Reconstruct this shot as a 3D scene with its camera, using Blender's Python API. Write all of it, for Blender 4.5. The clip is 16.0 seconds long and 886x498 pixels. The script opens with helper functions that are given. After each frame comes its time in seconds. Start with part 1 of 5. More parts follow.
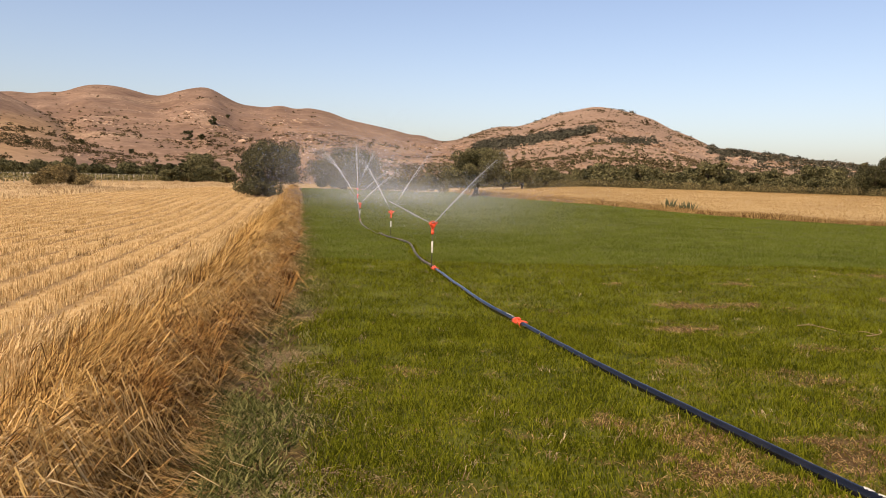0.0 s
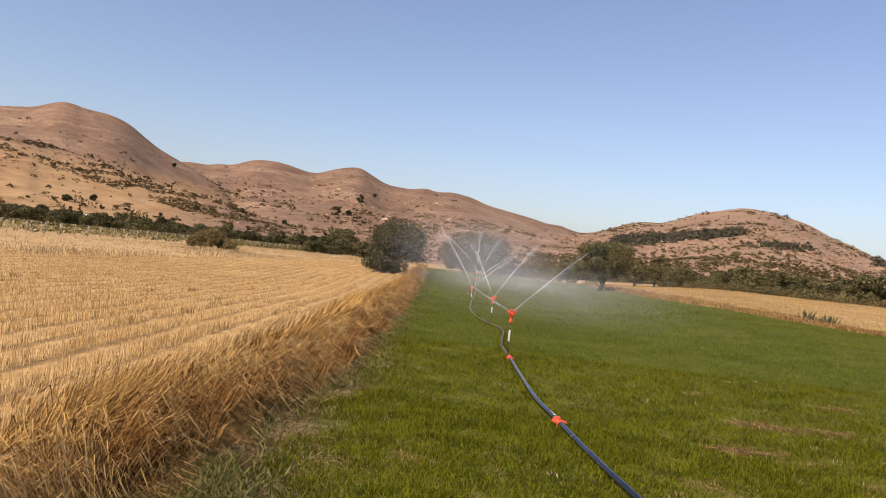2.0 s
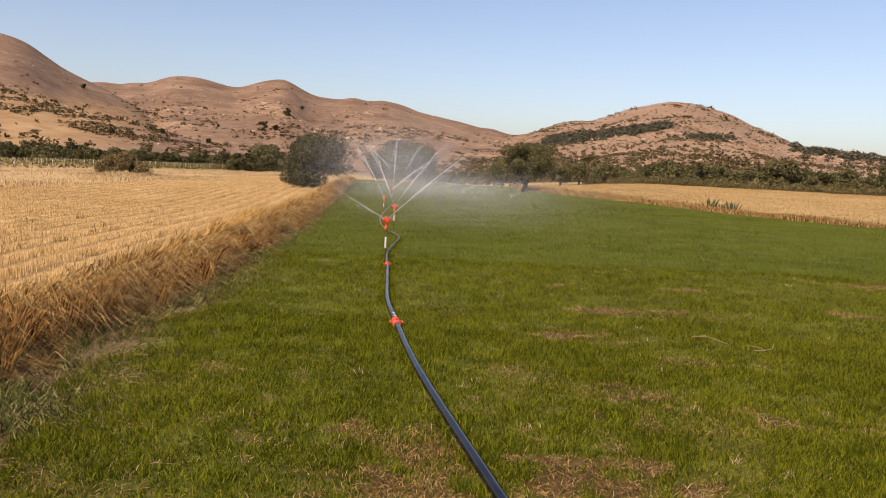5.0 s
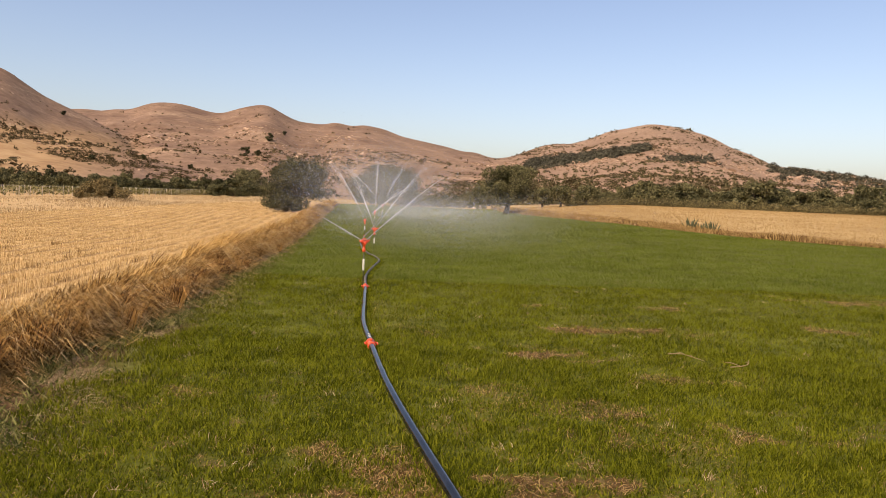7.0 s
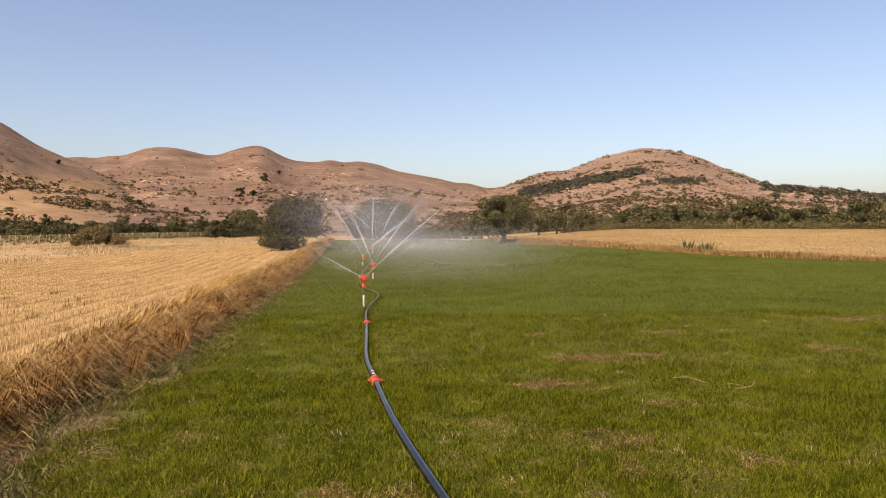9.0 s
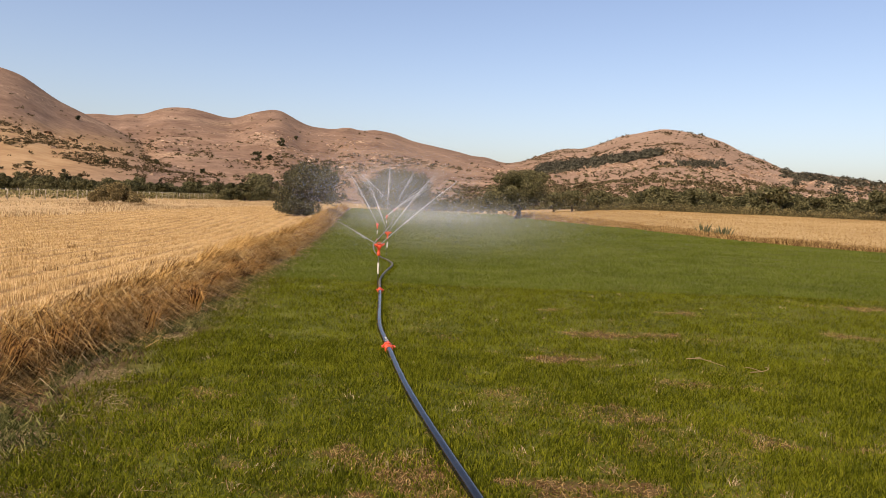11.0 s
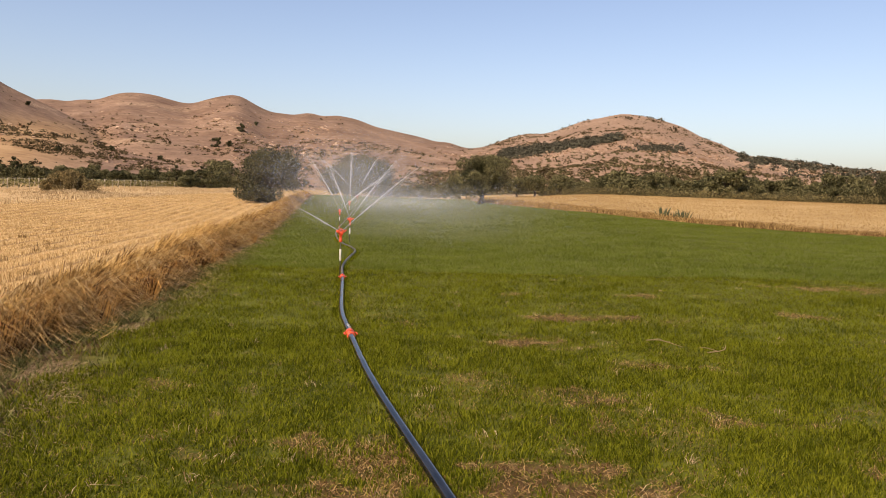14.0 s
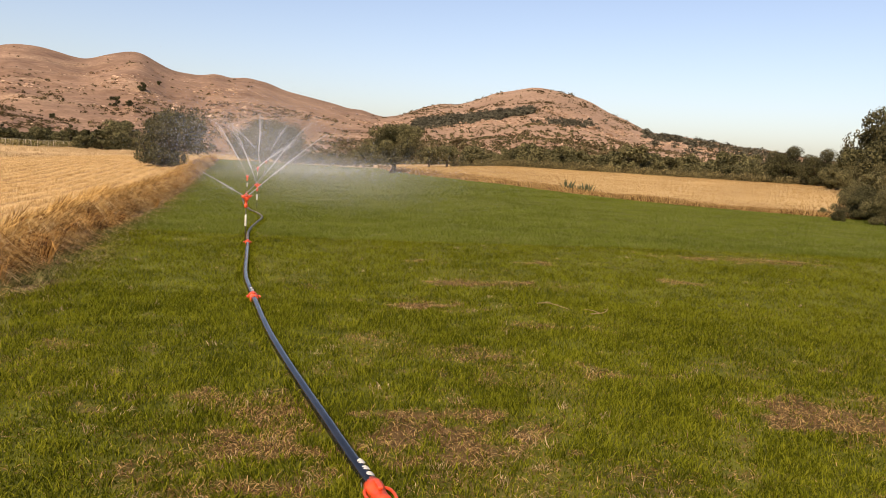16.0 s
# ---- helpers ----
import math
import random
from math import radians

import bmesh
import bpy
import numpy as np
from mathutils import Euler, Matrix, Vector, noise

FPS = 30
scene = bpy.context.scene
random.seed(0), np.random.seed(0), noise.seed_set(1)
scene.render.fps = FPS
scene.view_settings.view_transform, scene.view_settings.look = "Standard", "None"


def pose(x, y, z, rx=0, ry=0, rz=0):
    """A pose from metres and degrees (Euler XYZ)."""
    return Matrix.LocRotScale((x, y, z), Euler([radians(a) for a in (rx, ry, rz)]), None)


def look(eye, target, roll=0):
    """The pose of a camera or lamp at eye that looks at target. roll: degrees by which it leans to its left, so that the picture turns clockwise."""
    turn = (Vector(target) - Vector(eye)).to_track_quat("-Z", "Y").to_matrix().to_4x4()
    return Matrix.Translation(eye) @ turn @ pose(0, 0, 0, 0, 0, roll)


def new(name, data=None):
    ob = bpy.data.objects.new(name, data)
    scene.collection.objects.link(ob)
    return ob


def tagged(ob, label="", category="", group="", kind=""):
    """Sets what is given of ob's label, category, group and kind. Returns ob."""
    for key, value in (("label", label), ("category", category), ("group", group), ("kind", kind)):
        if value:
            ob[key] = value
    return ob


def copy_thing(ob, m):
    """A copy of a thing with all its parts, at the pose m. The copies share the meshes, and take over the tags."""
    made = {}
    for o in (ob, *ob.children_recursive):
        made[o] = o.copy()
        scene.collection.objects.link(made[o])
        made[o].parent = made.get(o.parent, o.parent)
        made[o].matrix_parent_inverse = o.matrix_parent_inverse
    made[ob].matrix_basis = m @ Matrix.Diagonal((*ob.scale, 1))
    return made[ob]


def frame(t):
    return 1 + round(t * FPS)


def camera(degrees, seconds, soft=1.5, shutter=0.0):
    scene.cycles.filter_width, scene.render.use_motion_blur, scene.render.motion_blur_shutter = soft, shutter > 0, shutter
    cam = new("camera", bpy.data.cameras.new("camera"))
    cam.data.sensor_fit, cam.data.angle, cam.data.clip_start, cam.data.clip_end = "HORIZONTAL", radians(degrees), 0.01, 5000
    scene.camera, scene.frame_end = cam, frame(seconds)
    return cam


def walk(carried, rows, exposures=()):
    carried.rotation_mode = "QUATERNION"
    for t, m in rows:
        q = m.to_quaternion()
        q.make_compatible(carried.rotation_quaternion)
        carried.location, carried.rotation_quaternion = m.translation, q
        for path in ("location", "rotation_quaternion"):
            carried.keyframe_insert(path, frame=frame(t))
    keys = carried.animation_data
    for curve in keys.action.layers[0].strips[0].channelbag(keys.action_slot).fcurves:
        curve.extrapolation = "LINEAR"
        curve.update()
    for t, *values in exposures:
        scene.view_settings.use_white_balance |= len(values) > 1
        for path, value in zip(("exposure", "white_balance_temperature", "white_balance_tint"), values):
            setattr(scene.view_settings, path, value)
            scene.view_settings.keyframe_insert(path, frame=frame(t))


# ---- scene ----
cam = camera(64.0, 16.0, soft=0.75)
PATH = [
    (0, (-2.365, -0.638, 1.687), (-2.2710, 1.3504, 1.4940), 1.90),
    (0.2, (-2.228, -0.671, 1.714), (-2.2048, 1.3125, 1.4554), 1.48),
    (0.5, (-2.078, -0.649, 1.720), (-2.1460, 1.3471, 1.6150), 4.40),
    (0.8, (-1.888, -0.663, 1.701), (-1.9892, 1.3306, 1.5830), 4.82),
    (1, (-1.808, -0.659, 1.687), (-1.8520, 1.3338, 1.5230), 3.40),
    (1.2, (-1.746, -0.647, 1.706), (-1.9838, 1.3326, 1.5463), 2.66),
    (1.5, (-1.550, -0.621, 1.725), (-1.8070, 1.3599, 1.6260), 6.00),
    (1.8, (-1.423, -0.580, 1.743), (-1.6221, 1.4090, 1.6910), 6.20),
    (2, (-1.331, -0.573, 1.753), (-1.6260, 1.4050, 1.7750), 6.30),
    (2.1, (-1.239, -0.617, 1.768), (-1.6007, 1.3494, 1.8138), 6.58),
    (2.3, (-1.041, -0.650, 1.791), (-1.4088, 1.3156, 1.7524), 4.84),
    (2.5, (-0.895, -0.663, 1.784), (-1.0860, 1.3259, 1.6950), 3.20),
    (2.8, (-0.779, -0.644, 1.811), (-0.8534, 1.3511, 1.6960), 1.04),
    (3, (-0.719, -0.626, 1.812), (-0.7730, 1.3705, 1.7070), 2.00),
    (3.5, (-0.460, -0.554, 1.826), (-0.6620, 1.4300, 1.6750), 2.60),
    (4, (-0.272, -0.546, 1.831), (-0.4300, 1.4398, 1.6530), 0.50),
    (4.2, (-0.206, -0.555, 1.838), (-0.3550, 1.4272, 1.6170), 1.60),
    (6.3, (0.010, -0.478, 1.806), (-0.0720, 1.5115, 1.6180), 3.20),
    (6.5, (0.034, -0.480, 1.799), (-0.0430, 1.5118, 1.6350), 3.00),
    (7, (0.047, -0.485, 1.794), (-0.0130, 1.5083, 1.6421), 2.40),
    (7.5, (0.051, -0.508, 1.813), (0.0050, 1.4856, 1.6600), 2.50),
    (8, (0.030, -0.520, 1.807), (0.0190, 1.4756, 1.6750), 2.80),
    (8.5, (0.025, -0.515, 1.809), (-0.0200, 1.4821, 1.7120), -0.20),
    (8.7, (0.026, -0.526, 1.818), (-0.0250, 1.4725, 1.7600), -0.20),
    (10.8, (0.009, -0.490, 1.782), (-0.0820, 1.5030, 1.6420), 1.50),
    (11, (-0.036, -0.485, 1.776), (-0.1260, 1.5081, 1.6360), 2.50),
    (11.5, (-0.015, -0.482, 1.774), (-0.1130, 1.5106, 1.6330), 2.60),
    (12, (0.008, -0.439, 1.765), (-0.0600, 1.5522, 1.5900), 2.20),
    (12.5, (0.012, -0.445, 1.771), (-0.0670, 1.5429, 1.5660), 1.60),
    (13, (0.009, -0.468, 1.775), (-0.0080, 1.5228, 1.5840), 1.50),
    (13.5, (-0.011, -0.472, 1.772), (-0.0130, 1.5217, 1.6140), 1.50),
    (14, (-0.009, -0.454, 1.771), (0.0040, 1.5382, 1.5950), 2.10),
    (14.5, (-0.011, -0.461, 1.771), (0.0100, 1.5336, 1.6250), 2.10),
    (15, (0.025, -0.512, 1.776), (0.1550, 1.4811, 1.6720), 2.80),
    (15.5, (0.058, -0.578, 1.789), (0.1740, 1.4033, 1.5421), 2.30),
    (16, (0.104, -0.792, 1.769), (0.3660, 1.1751, 1.5200), 3.60),
]
walk(cam, [(t, look(eye, target, roll)) for t, eye, target, roll in PATH], [(0, 0.24, 7300, 21), (0.5, 0.22, 7200, 21), (0.8, 0.2, 7150, 21), (1.5, 0.21, 7100, 21), (2.3, 0.15, 6850, 21), (3, 0.17, 7000, 21), (3.5, 0.16, 7050, 21), (4.2, 0.17, 7100, 21), (6.3, 0.28, 7300, 21), (7.5, 0.27, 7300, 21), (8.7, 0.26, 7250, 21), (11, 0.22, 7100, 21), (12.5, 0.27, 7250, 21), (14, 0.26, 7250, 21), (15, 0.21, 7100, 21), (15.5, 0.32, 7450, 21), (16, 0.36, 7500, 21)])

# ---- world and sun ----
SUN_EL, SUN_AZ = 43.0, 212.0          # degrees above the horizon, clockwise from +y
world = bpy.data.worlds.new("world")
scene.world = world
world.use_nodes = True
wn = world.node_tree.nodes
sky = wn.new("ShaderNodeTexSky")
sky.sky_type = "NISHITA"
sky.sun_disc = False
sky.sun_elevation, sky.sun_rotation = radians(SUN_EL), radians(SUN_AZ)
sky.air_density, sky.dust_density, sky.ozone_density = 1.0, 1.9, 2.6
world.node_tree.links.new(sky.outputs[0], wn["Background"].inputs[0])
wn["Background"].inputs[1].default_value = 0.15
sun_data = bpy.data.lights.new("sun", "SUN")
sun_data.energy, sun_data.angle, sun_data.color = 4.15, radians(0.6), (1.0, 0.89, 0.74)
sun = new("sun", sun_data)
sun.matrix_world = look((100 * math.sin(radians(SUN_AZ)), 100 * math.cos(radians(SUN_AZ)), 100 * math.tan(radians(SUN_EL))), (0, 0, 0))

rng = np.random.default_rng(7)


# ---- plan: the lie of the land ----
def smooth(a):
    a = np.clip(a, 0, 1)
    return a * a * (3 - 2 * a)


LATTICE = np.random.default_rng(3).random((256, 256))


def vnoise(x, y):
    """Value noise between 0 and 1 with cells one unit wide."""
    x, y = np.asarray(x, float), np.asarray(y, float)
    i, j = np.floor(x).astype(int), np.floor(y).astype(int)
    a, b = smooth(x - i), smooth(y - j)
    i, j, k, l = i % 256, j % 256, (i + 1) % 256, (j + 1) % 256
    return (LATTICE[i, j] * (1 - a) + LATTICE[k, j] * a) * (1 - b) + (LATTICE[i, l] * (1 - a) + LATTICE[k, l] * a) * b


def fbm(x, y):
    return 0.55 * vnoise(x, y) + 0.28 * vnoise(2.1 * x + 9, 2.1 * y + 4) + 0.17 * vnoise(4.3 * x + 3, 4.3 * y + 17)


def bump(a, middle, width):
    return np.exp(-0.5 * ((a - middle) / width) ** 2)


# Each range: the skyline's height in degrees by bearing, its distance and the distance of its foot.
LEFT_LINE = ((-75, 3.0), (-60, 5.6), (-48, 6.5), (-41.4, 6.9), (-39.5, 7.2), (-38.0, 7.9), (-37.3, 7.95), (-36.4, 7.72), (-34.7, 7.6), (-33.4, 7.2), (-32.4, 6.5), (-31.2, 5.7), (-29.5, 4.95), (-27, 3.8), (-22, 1.2), (-19, 0))
BACK_LINE = ((-60, 3.5), (-32, 4.7), (-29.2, 5.0), (-28.4, 5.08), (-27.6, 4.98), (-26.8, 5.22), (-25.7, 5.25), (-24.7, 5.72), (-23.8, 5.97), (-22.5, 6.0), (-21.6, 5.87), (-20.0, 5.5), (-19.2, 5.5), (-18.1, 5.93), (-17.0, 6.25), (-16.2, 6.38), (-15.6, 6.25), (-14.7, 5.75), (-13.6, 5.26), (-11.7, 5.12), (-10.6, 5.38), (-9.5, 5.12), (-8.4, 5.28), (-6.8, 5.03), (-5.4, 4.52), (-1.8, 3.87), (-0.4, 3.52), (0.5, 3.55), (1.6, 3.17), (2.6, 3.08), (10, 1.8), (22, 0))
RIGHT_LINE = ((-4, 0), (0.5, 2.6), (2.0, 3.1), (3.1, 3.2), (4.3, 3.6), (5.4, 4.08), (6.2, 4.32), (7.1, 4.45), (8.0, 4.42), (9.0, 4.7), (10.0, 5.08), (11.0, 5.52), (12.2, 5.72), (13.4, 6.0), (14.2, 6.12), (15.3, 6.0), (16.5, 5.74), (17.6, 5.47), (18.7, 5.1), (19.8, 4.45), (20.8, 4.1), (21.6, 3.8), (22.4, 3.35), (23.3, 3.04), (24.6, 3.0), (26, 2.82), (27.3, 2.65), (29, 2.38), (30.5, 2.2), (38, 1.3), (50, 0))


def outline(line):
    """A skyline between its turning points, slightly rounded."""
    bearing, height = np.array(line).T

    def at(a):
        return sum(np.interp(np.asarray(a) + d, bearing, height) for d in (-0.35, 0, 0.35)) / 3

    return at


range_left, range_back, range_right = outline(LEFT_LINE), outline(BACK_LINE), outline(RIGHT_LINE)


def range_slope(a):
    return np.clip(0.9 + 0.215 * (-20.3 - a), 0, 5.2) * smooth((-17 - a) / 4)


RANGES = ((range_left, 430.0, 210.0), (range_back, 640.0, 230.0), (range_right, 600.0, 190.0), (range_slope, 300.0, 170.0))


def land(x, y):
    """Height of the ground."""
    x, y = np.asarray(x, float), np.asarray(y, float)
    r, a = np.hypot(x, y), np.degrees(np.arctan2(x, y))
    z = -0.34 * bump(y, 33, 12.5) * smooth((9 - x) / 10) * smooth((x + 30) / 12)
    z = z + 1.45 * smooth(a / 14) * smooth((r - 15) / 88) * smooth((100 - a) / 40)
    ahead = smooth((75 - np.abs(a)) / 18)
    hills = 0 * r
    for skyline, ridge, foot in RANGES:
        p = np.clip((r - foot) / (ridge - foot), 0, 1)
        top = ridge * np.tan(np.radians(np.maximum(skyline(a), 0))) + 1.7
        gully = (fbm(a * 0.30 + 40, r / 260) - 0.5) * 0.14 + (fbm(x / 46, y / 46) - 0.5) * 0.26 + (fbm(x / 13, y / 13) - 0.5) * 0.05
        lift = top * (p ** 1.25 + gully * np.sin(np.pi * p) * 0.5)
        behind = np.clip((r - ridge) / ridge, 0, 1)
        hills = np.maximum(hills, np.where(r > ridge, top * (1 - 0.8 * behind), lift))
    hills = hills + 9 * smooth((r - 900) / 900)
    return z * smooth((240 - r) / 90) + hills * ahead + 0.018 * (fbm(x * 1.7, y * 1.7) - 0.5) * smooth((60 - r) / 30)


SIGHT_R, SIGHT_A = np.linspace(130, 700, 500), np.arange(-60, 60.01, 0.25)
SIGHT = (land(SIGHT_R[None] * np.sin(np.radians(SIGHT_A))[:, None], SIGHT_R[None] * np.cos(np.radians(SIGHT_A))[:, None]) - 1.7) / SIGHT_R[None]


def seen_at(bearing, above):
    """Where the line of sight at a bearing and an angle above level meets the hills."""
    a = radians(bearing)
    over = np.nonzero(SIGHT[int(round((bearing + 60) / 0.25))] > math.tan(radians(above)))[0]
    d = SIGHT_R[over[0]] if len(over) else 640.0
    return d * math.sin(a), d * math.cos(a)


def edge_left(y):
    """The crop's left edge."""
    return -2.45 - 0.152 * y


def beside(x, y):
    return x - edge_left(y)


def crop(x, y):
    """1 where the green crop grows."""
    return (beside(x, y) > -0.5) & (x * np.maximum(y - 16.8, 1) < 282) & (y < 97) & (x < 27)


DIRT = ((1.37, 11.8, 0.28, 0.22, 0.8), (3.6, 12.0, 0.35, 0.22, 0.8), (2.2, 9.5, 0.9, 0.24, 1.0), (1.0, 7.75, 0.5, 0.3, 1.0), (5.7, 10.3, 0.4, 0.25, 0.8), (8.5, 13.6, 1.5, 0.45, 0.8), (2.5, 6.75, 0.5, 0.22, 0.7),
        (1.25, 5.5, 0.4, 0.28, 0.75), (2.3, 5.05, 0.32, 0.2, 0.8), (0.66, 3.55, 0.55, 0.42, 1.0), (2.9, 4.95, 0.16, 0.12, 0.8), (-2.39, 5.6, 0.25, 0.16, 0.7), (-0.8, 4.3, 0.25, 0.2, 0.8), (-0.6, 4.0, 0.24, 0.2, 0.8),
        (0.3, 6.2, 0.25, 0.2, 0.6), (3.8, 4.1, 0.6, 0.38, 1.0), (-0.45, 3.35, 0.3, 0.25, 0.9), (-0.22, 3.95, 0.2, 0.2, 0.85), (-0.2, 2.9, 0.25, 0.2, 1.0), (1.2, 4.75, 0.26, 0.2, 0.6), (-0.7, 3.0, 0.25, 0.2, 0.8), (-0.55, 8.9, 0.35, 0.25, 0.5))


def bare(x, y):
    """How thin the crop is, from 0 to 1."""
    thin = smooth((fbm(x * 1.1 + 5, y * 1.4) - 0.56) / 0.15) * (0.25 + 0.22 * smooth((8 - y) / 4))
    thin = np.maximum(thin, 0.6 * smooth((fbm(x * 3.1 + 40, y * 4.0 + 11) - 0.62) / 0.12) * smooth((10 - y) / 5))
    for cx, cy, ax, ay, much in DIRT:
        d = np.hypot((x - cx) / ax, (y - cy) / ay) + 3.2 * (fbm(x * 4.5, y * 6) - 0.5)
        thin = np.maximum(thin, much * smooth((1.6 - d) / 1.3))
    return thin


# ---- mesh helpers ----
def mesh_np(name, verts, tris=None, quads=None, flat=True):
    """A mesh from arrays."""
    me = bpy.data.meshes.new(name)
    tris = np.zeros((0, 3), int) if tris is None else np.asarray(tris)
    quads = np.zeros((0, 4), int) if quads is None else np.asarray(quads)
    me.vertices.add(len(verts))
    me.vertices.foreach_set("co", np.asarray(verts, np.float32).ravel())
    loops = np.concatenate([tris.ravel(), quads.ravel()]).astype(np.int32)
    me.loops.add(len(loops))
    me.loops.foreach_set("vertex_index", loops)
    me.polygons.add(len(tris) + len(quads))
    starts = np.concatenate([np.arange(len(tris)) * 3, len(tris) * 3 + np.arange(len(quads)) * 4]).astype(np.int32)
    me.polygons.foreach_set("loop_start", starts)
    me.polygons.foreach_set("use_smooth", np.full(len(starts), not flat))
    me.update(calc_edges=True)
    return me


def part(name, me, material, parent=None, label="", at=None):
    """Links a mesh as one object under a thing or under a part."""
    ob = new(name, me)
    if material is not None and not me.materials:
        me.materials.append(material)
    if parent is not None:
        ob.parent = parent
    if at is not None:
        ob.matrix_basis = at
    if label:
        ob["label"] = label
    return ob


def thing(name, x, y, z, label, category, group="", turn=0.0):
    ob = new(name)
    ob.empty_display_size = 0.2
    ob.matrix_basis = pose(x, y, z, 0, 0, turn)
    return tagged(ob, label, category, group)


def join(*pieces):
    """Joins (verts, tris, quads) pieces."""
    verts, tris, quads, n = [], [], [], 0
    for v, t, q in pieces:
        verts.append(np.asarray(v, float).reshape(-1, 3))
        if t is not None and len(t):
            tris.append(np.asarray(t) + n)
        if q is not None and len(q):
            quads.append(np.asarray(q) + n)
        n += len(verts[-1])
    return np.concatenate(verts), (np.concatenate(tris) if tris else None), (np.concatenate(quads) if quads else None)


def tube(path, radii, sides=10, caps=True):
    """A round bar along a path."""
    path = np.asarray(path, float)
    radii = np.broadcast_to(np.asarray(radii, float), len(path))
    along = np.gradient(path, axis=0)
    along /= np.linalg.norm(along, axis=1)[:, None] + 1e-9
    up = np.where(np.abs(along[:, 2:3]) > 0.9, np.array([[1.0, 0, 0]]), np.array([[0, 0, 1.0]]))
    a = np.cross(along, up)
    a /= np.linalg.norm(a, axis=1)[:, None]
    b = np.cross(along, a)
    t = np.arange(sides) * 2 * np.pi / sides
    ring = path[:, None] + radii[:, None, None] * (np.cos(t)[None, :, None] * a[:, None] + np.sin(t)[None, :, None] * b[:, None])
    n, k = len(path), np.arange(sides)
    quads = np.concatenate([np.stack([i * sides + k, (i + 1) * sides + k, (i + 1) * sides + (k + 1) % sides, i * sides + (k + 1) % sides], 1) for i in range(n - 1)])
    verts, tris = ring.reshape(-1, 3), None
    if caps:
        verts = np.concatenate([verts, path[:1], path[-1:]])
        c0, c1, last = n * sides, n * sides + 1, (n - 1) * sides
        tris = np.concatenate([np.stack([np.full(sides, c0), k, (k + 1) % sides], 1), np.stack([np.full(sides, c1), last + (k + 1) % sides, last + k], 1)])
    return verts, tris, quads


def box(cx, cy, cz, sx, sy, sz, m=None):
    """A block with chamfered upright edges."""
    c = 0.18 * min(sx, sy)
    o = np.array([(-sx / 2 + c, -sy / 2), (sx / 2 - c, -sy / 2), (sx / 2, -sy / 2 + c), (sx / 2, sy / 2 - c), (sx / 2 - c, sy / 2), (-sx / 2 + c, sy / 2), (-sx / 2, sy / 2 - c), (-sx / 2, -sy / 2 + c)])
    rings = [np.c_[o * f, np.full(8, h)] for f, h in ((0.94, -sz / 2), (1, -sz / 2 + c), (1, sz / 2 - c), (0.94, sz / 2))]
    v = np.concatenate(rings + [np.array([[0, 0, -sz / 2], [0, 0, sz / 2]])])
    k = np.arange(8)
    q = np.concatenate([np.stack([i * 8 + k, i * 8 + (k + 1) % 8, (i + 1) * 8 + (k + 1) % 8, (i + 1) * 8 + k], 1) for i in range(3)])
    t = np.concatenate([np.stack([np.full(8, 32), (k + 1) % 8, k], 1), np.stack([np.full(8, 33), 24 + k, 24 + (k + 1) % 8], 1)])
    v = v if m is None else v @ np.array(m.to_3x3()).T
    return v + np.array([cx, cy, cz]), t, q


def spline(points, step=0.15):
    """A smooth way through points."""
    p = np.asarray(points, float)
    p = np.concatenate([2 * p[:1] - p[1:2], p, 2 * p[-1:] - p[-2:-1]])
    out = []
    for i in range(1, len(p) - 2):
        n = max(2, int(np.linalg.norm(p[i + 1] - p[i]) / step))
        t = np.linspace(0, 1, n, endpoint=False)[:, None]
        out.append(0.5 * (2 * p[i] + (p[i + 1] - p[i - 1]) * t + (2 * p[i - 1] - 5 * p[i] + 4 * p[i + 1] - p[i + 2]) * t ** 2 + (3 * p[i] - p[i - 1] - 3 * p[i + 1] + p[i + 2]) * t ** 3))
    return np.concatenate(out + [p[-2:-1]])


def blades(base, height, width, lean_to, lean, turn, kink=0.55, tip_at=None):
    """Grass blades of five corners: base (n,3), the rest (n,). lean: how far the tip hangs over, in heights."""
    n = len(base)
    side = np.stack([np.cos(turn), np.sin(turn), 0 * turn], 1) * (width / 2)[:, None]
    over = np.stack([np.cos(lean_to), np.sin(lean_to), 0 * turn], 1)
    mid = base + over * (lean * height * 0.36)[:, None] + np.array([0, 0, 1.0]) * (height * kink)[:, None]
    rise = np.sqrt(np.clip(1 - 0.5 * lean ** 2, 0.15, 1)) if tip_at is None else tip_at
    tip = base + over * (lean * height)[:, None] + np.array([0, 0, 1.0]) * (height * rise)[:, None]
    v = np.stack([base - side, base + side, mid + side * 0.8, mid - side * 0.8, tip], 1).reshape(-1, 3)
    i = np.arange(n) * 5
    return v, np.stack([i + 3, i + 2, i + 4], 1), np.stack([i, i + 1, i + 2, i + 3], 1)


def spikes(base, height, width, lean_to, lean, turn):
    """Blades far off: one triangle each."""
    n = len(base)
    side = np.stack([np.cos(turn), np.sin(turn), 0 * turn], 1) * (width / 2)[:, None]
    tip = base + np.stack([np.cos(lean_to) * lean * height, np.sin(lean_to) * lean * height, height], 1)
    return np.stack([base - side, base + side, tip], 1).reshape(-1, 3), np.arange(n * 3).reshape(-1, 3), None


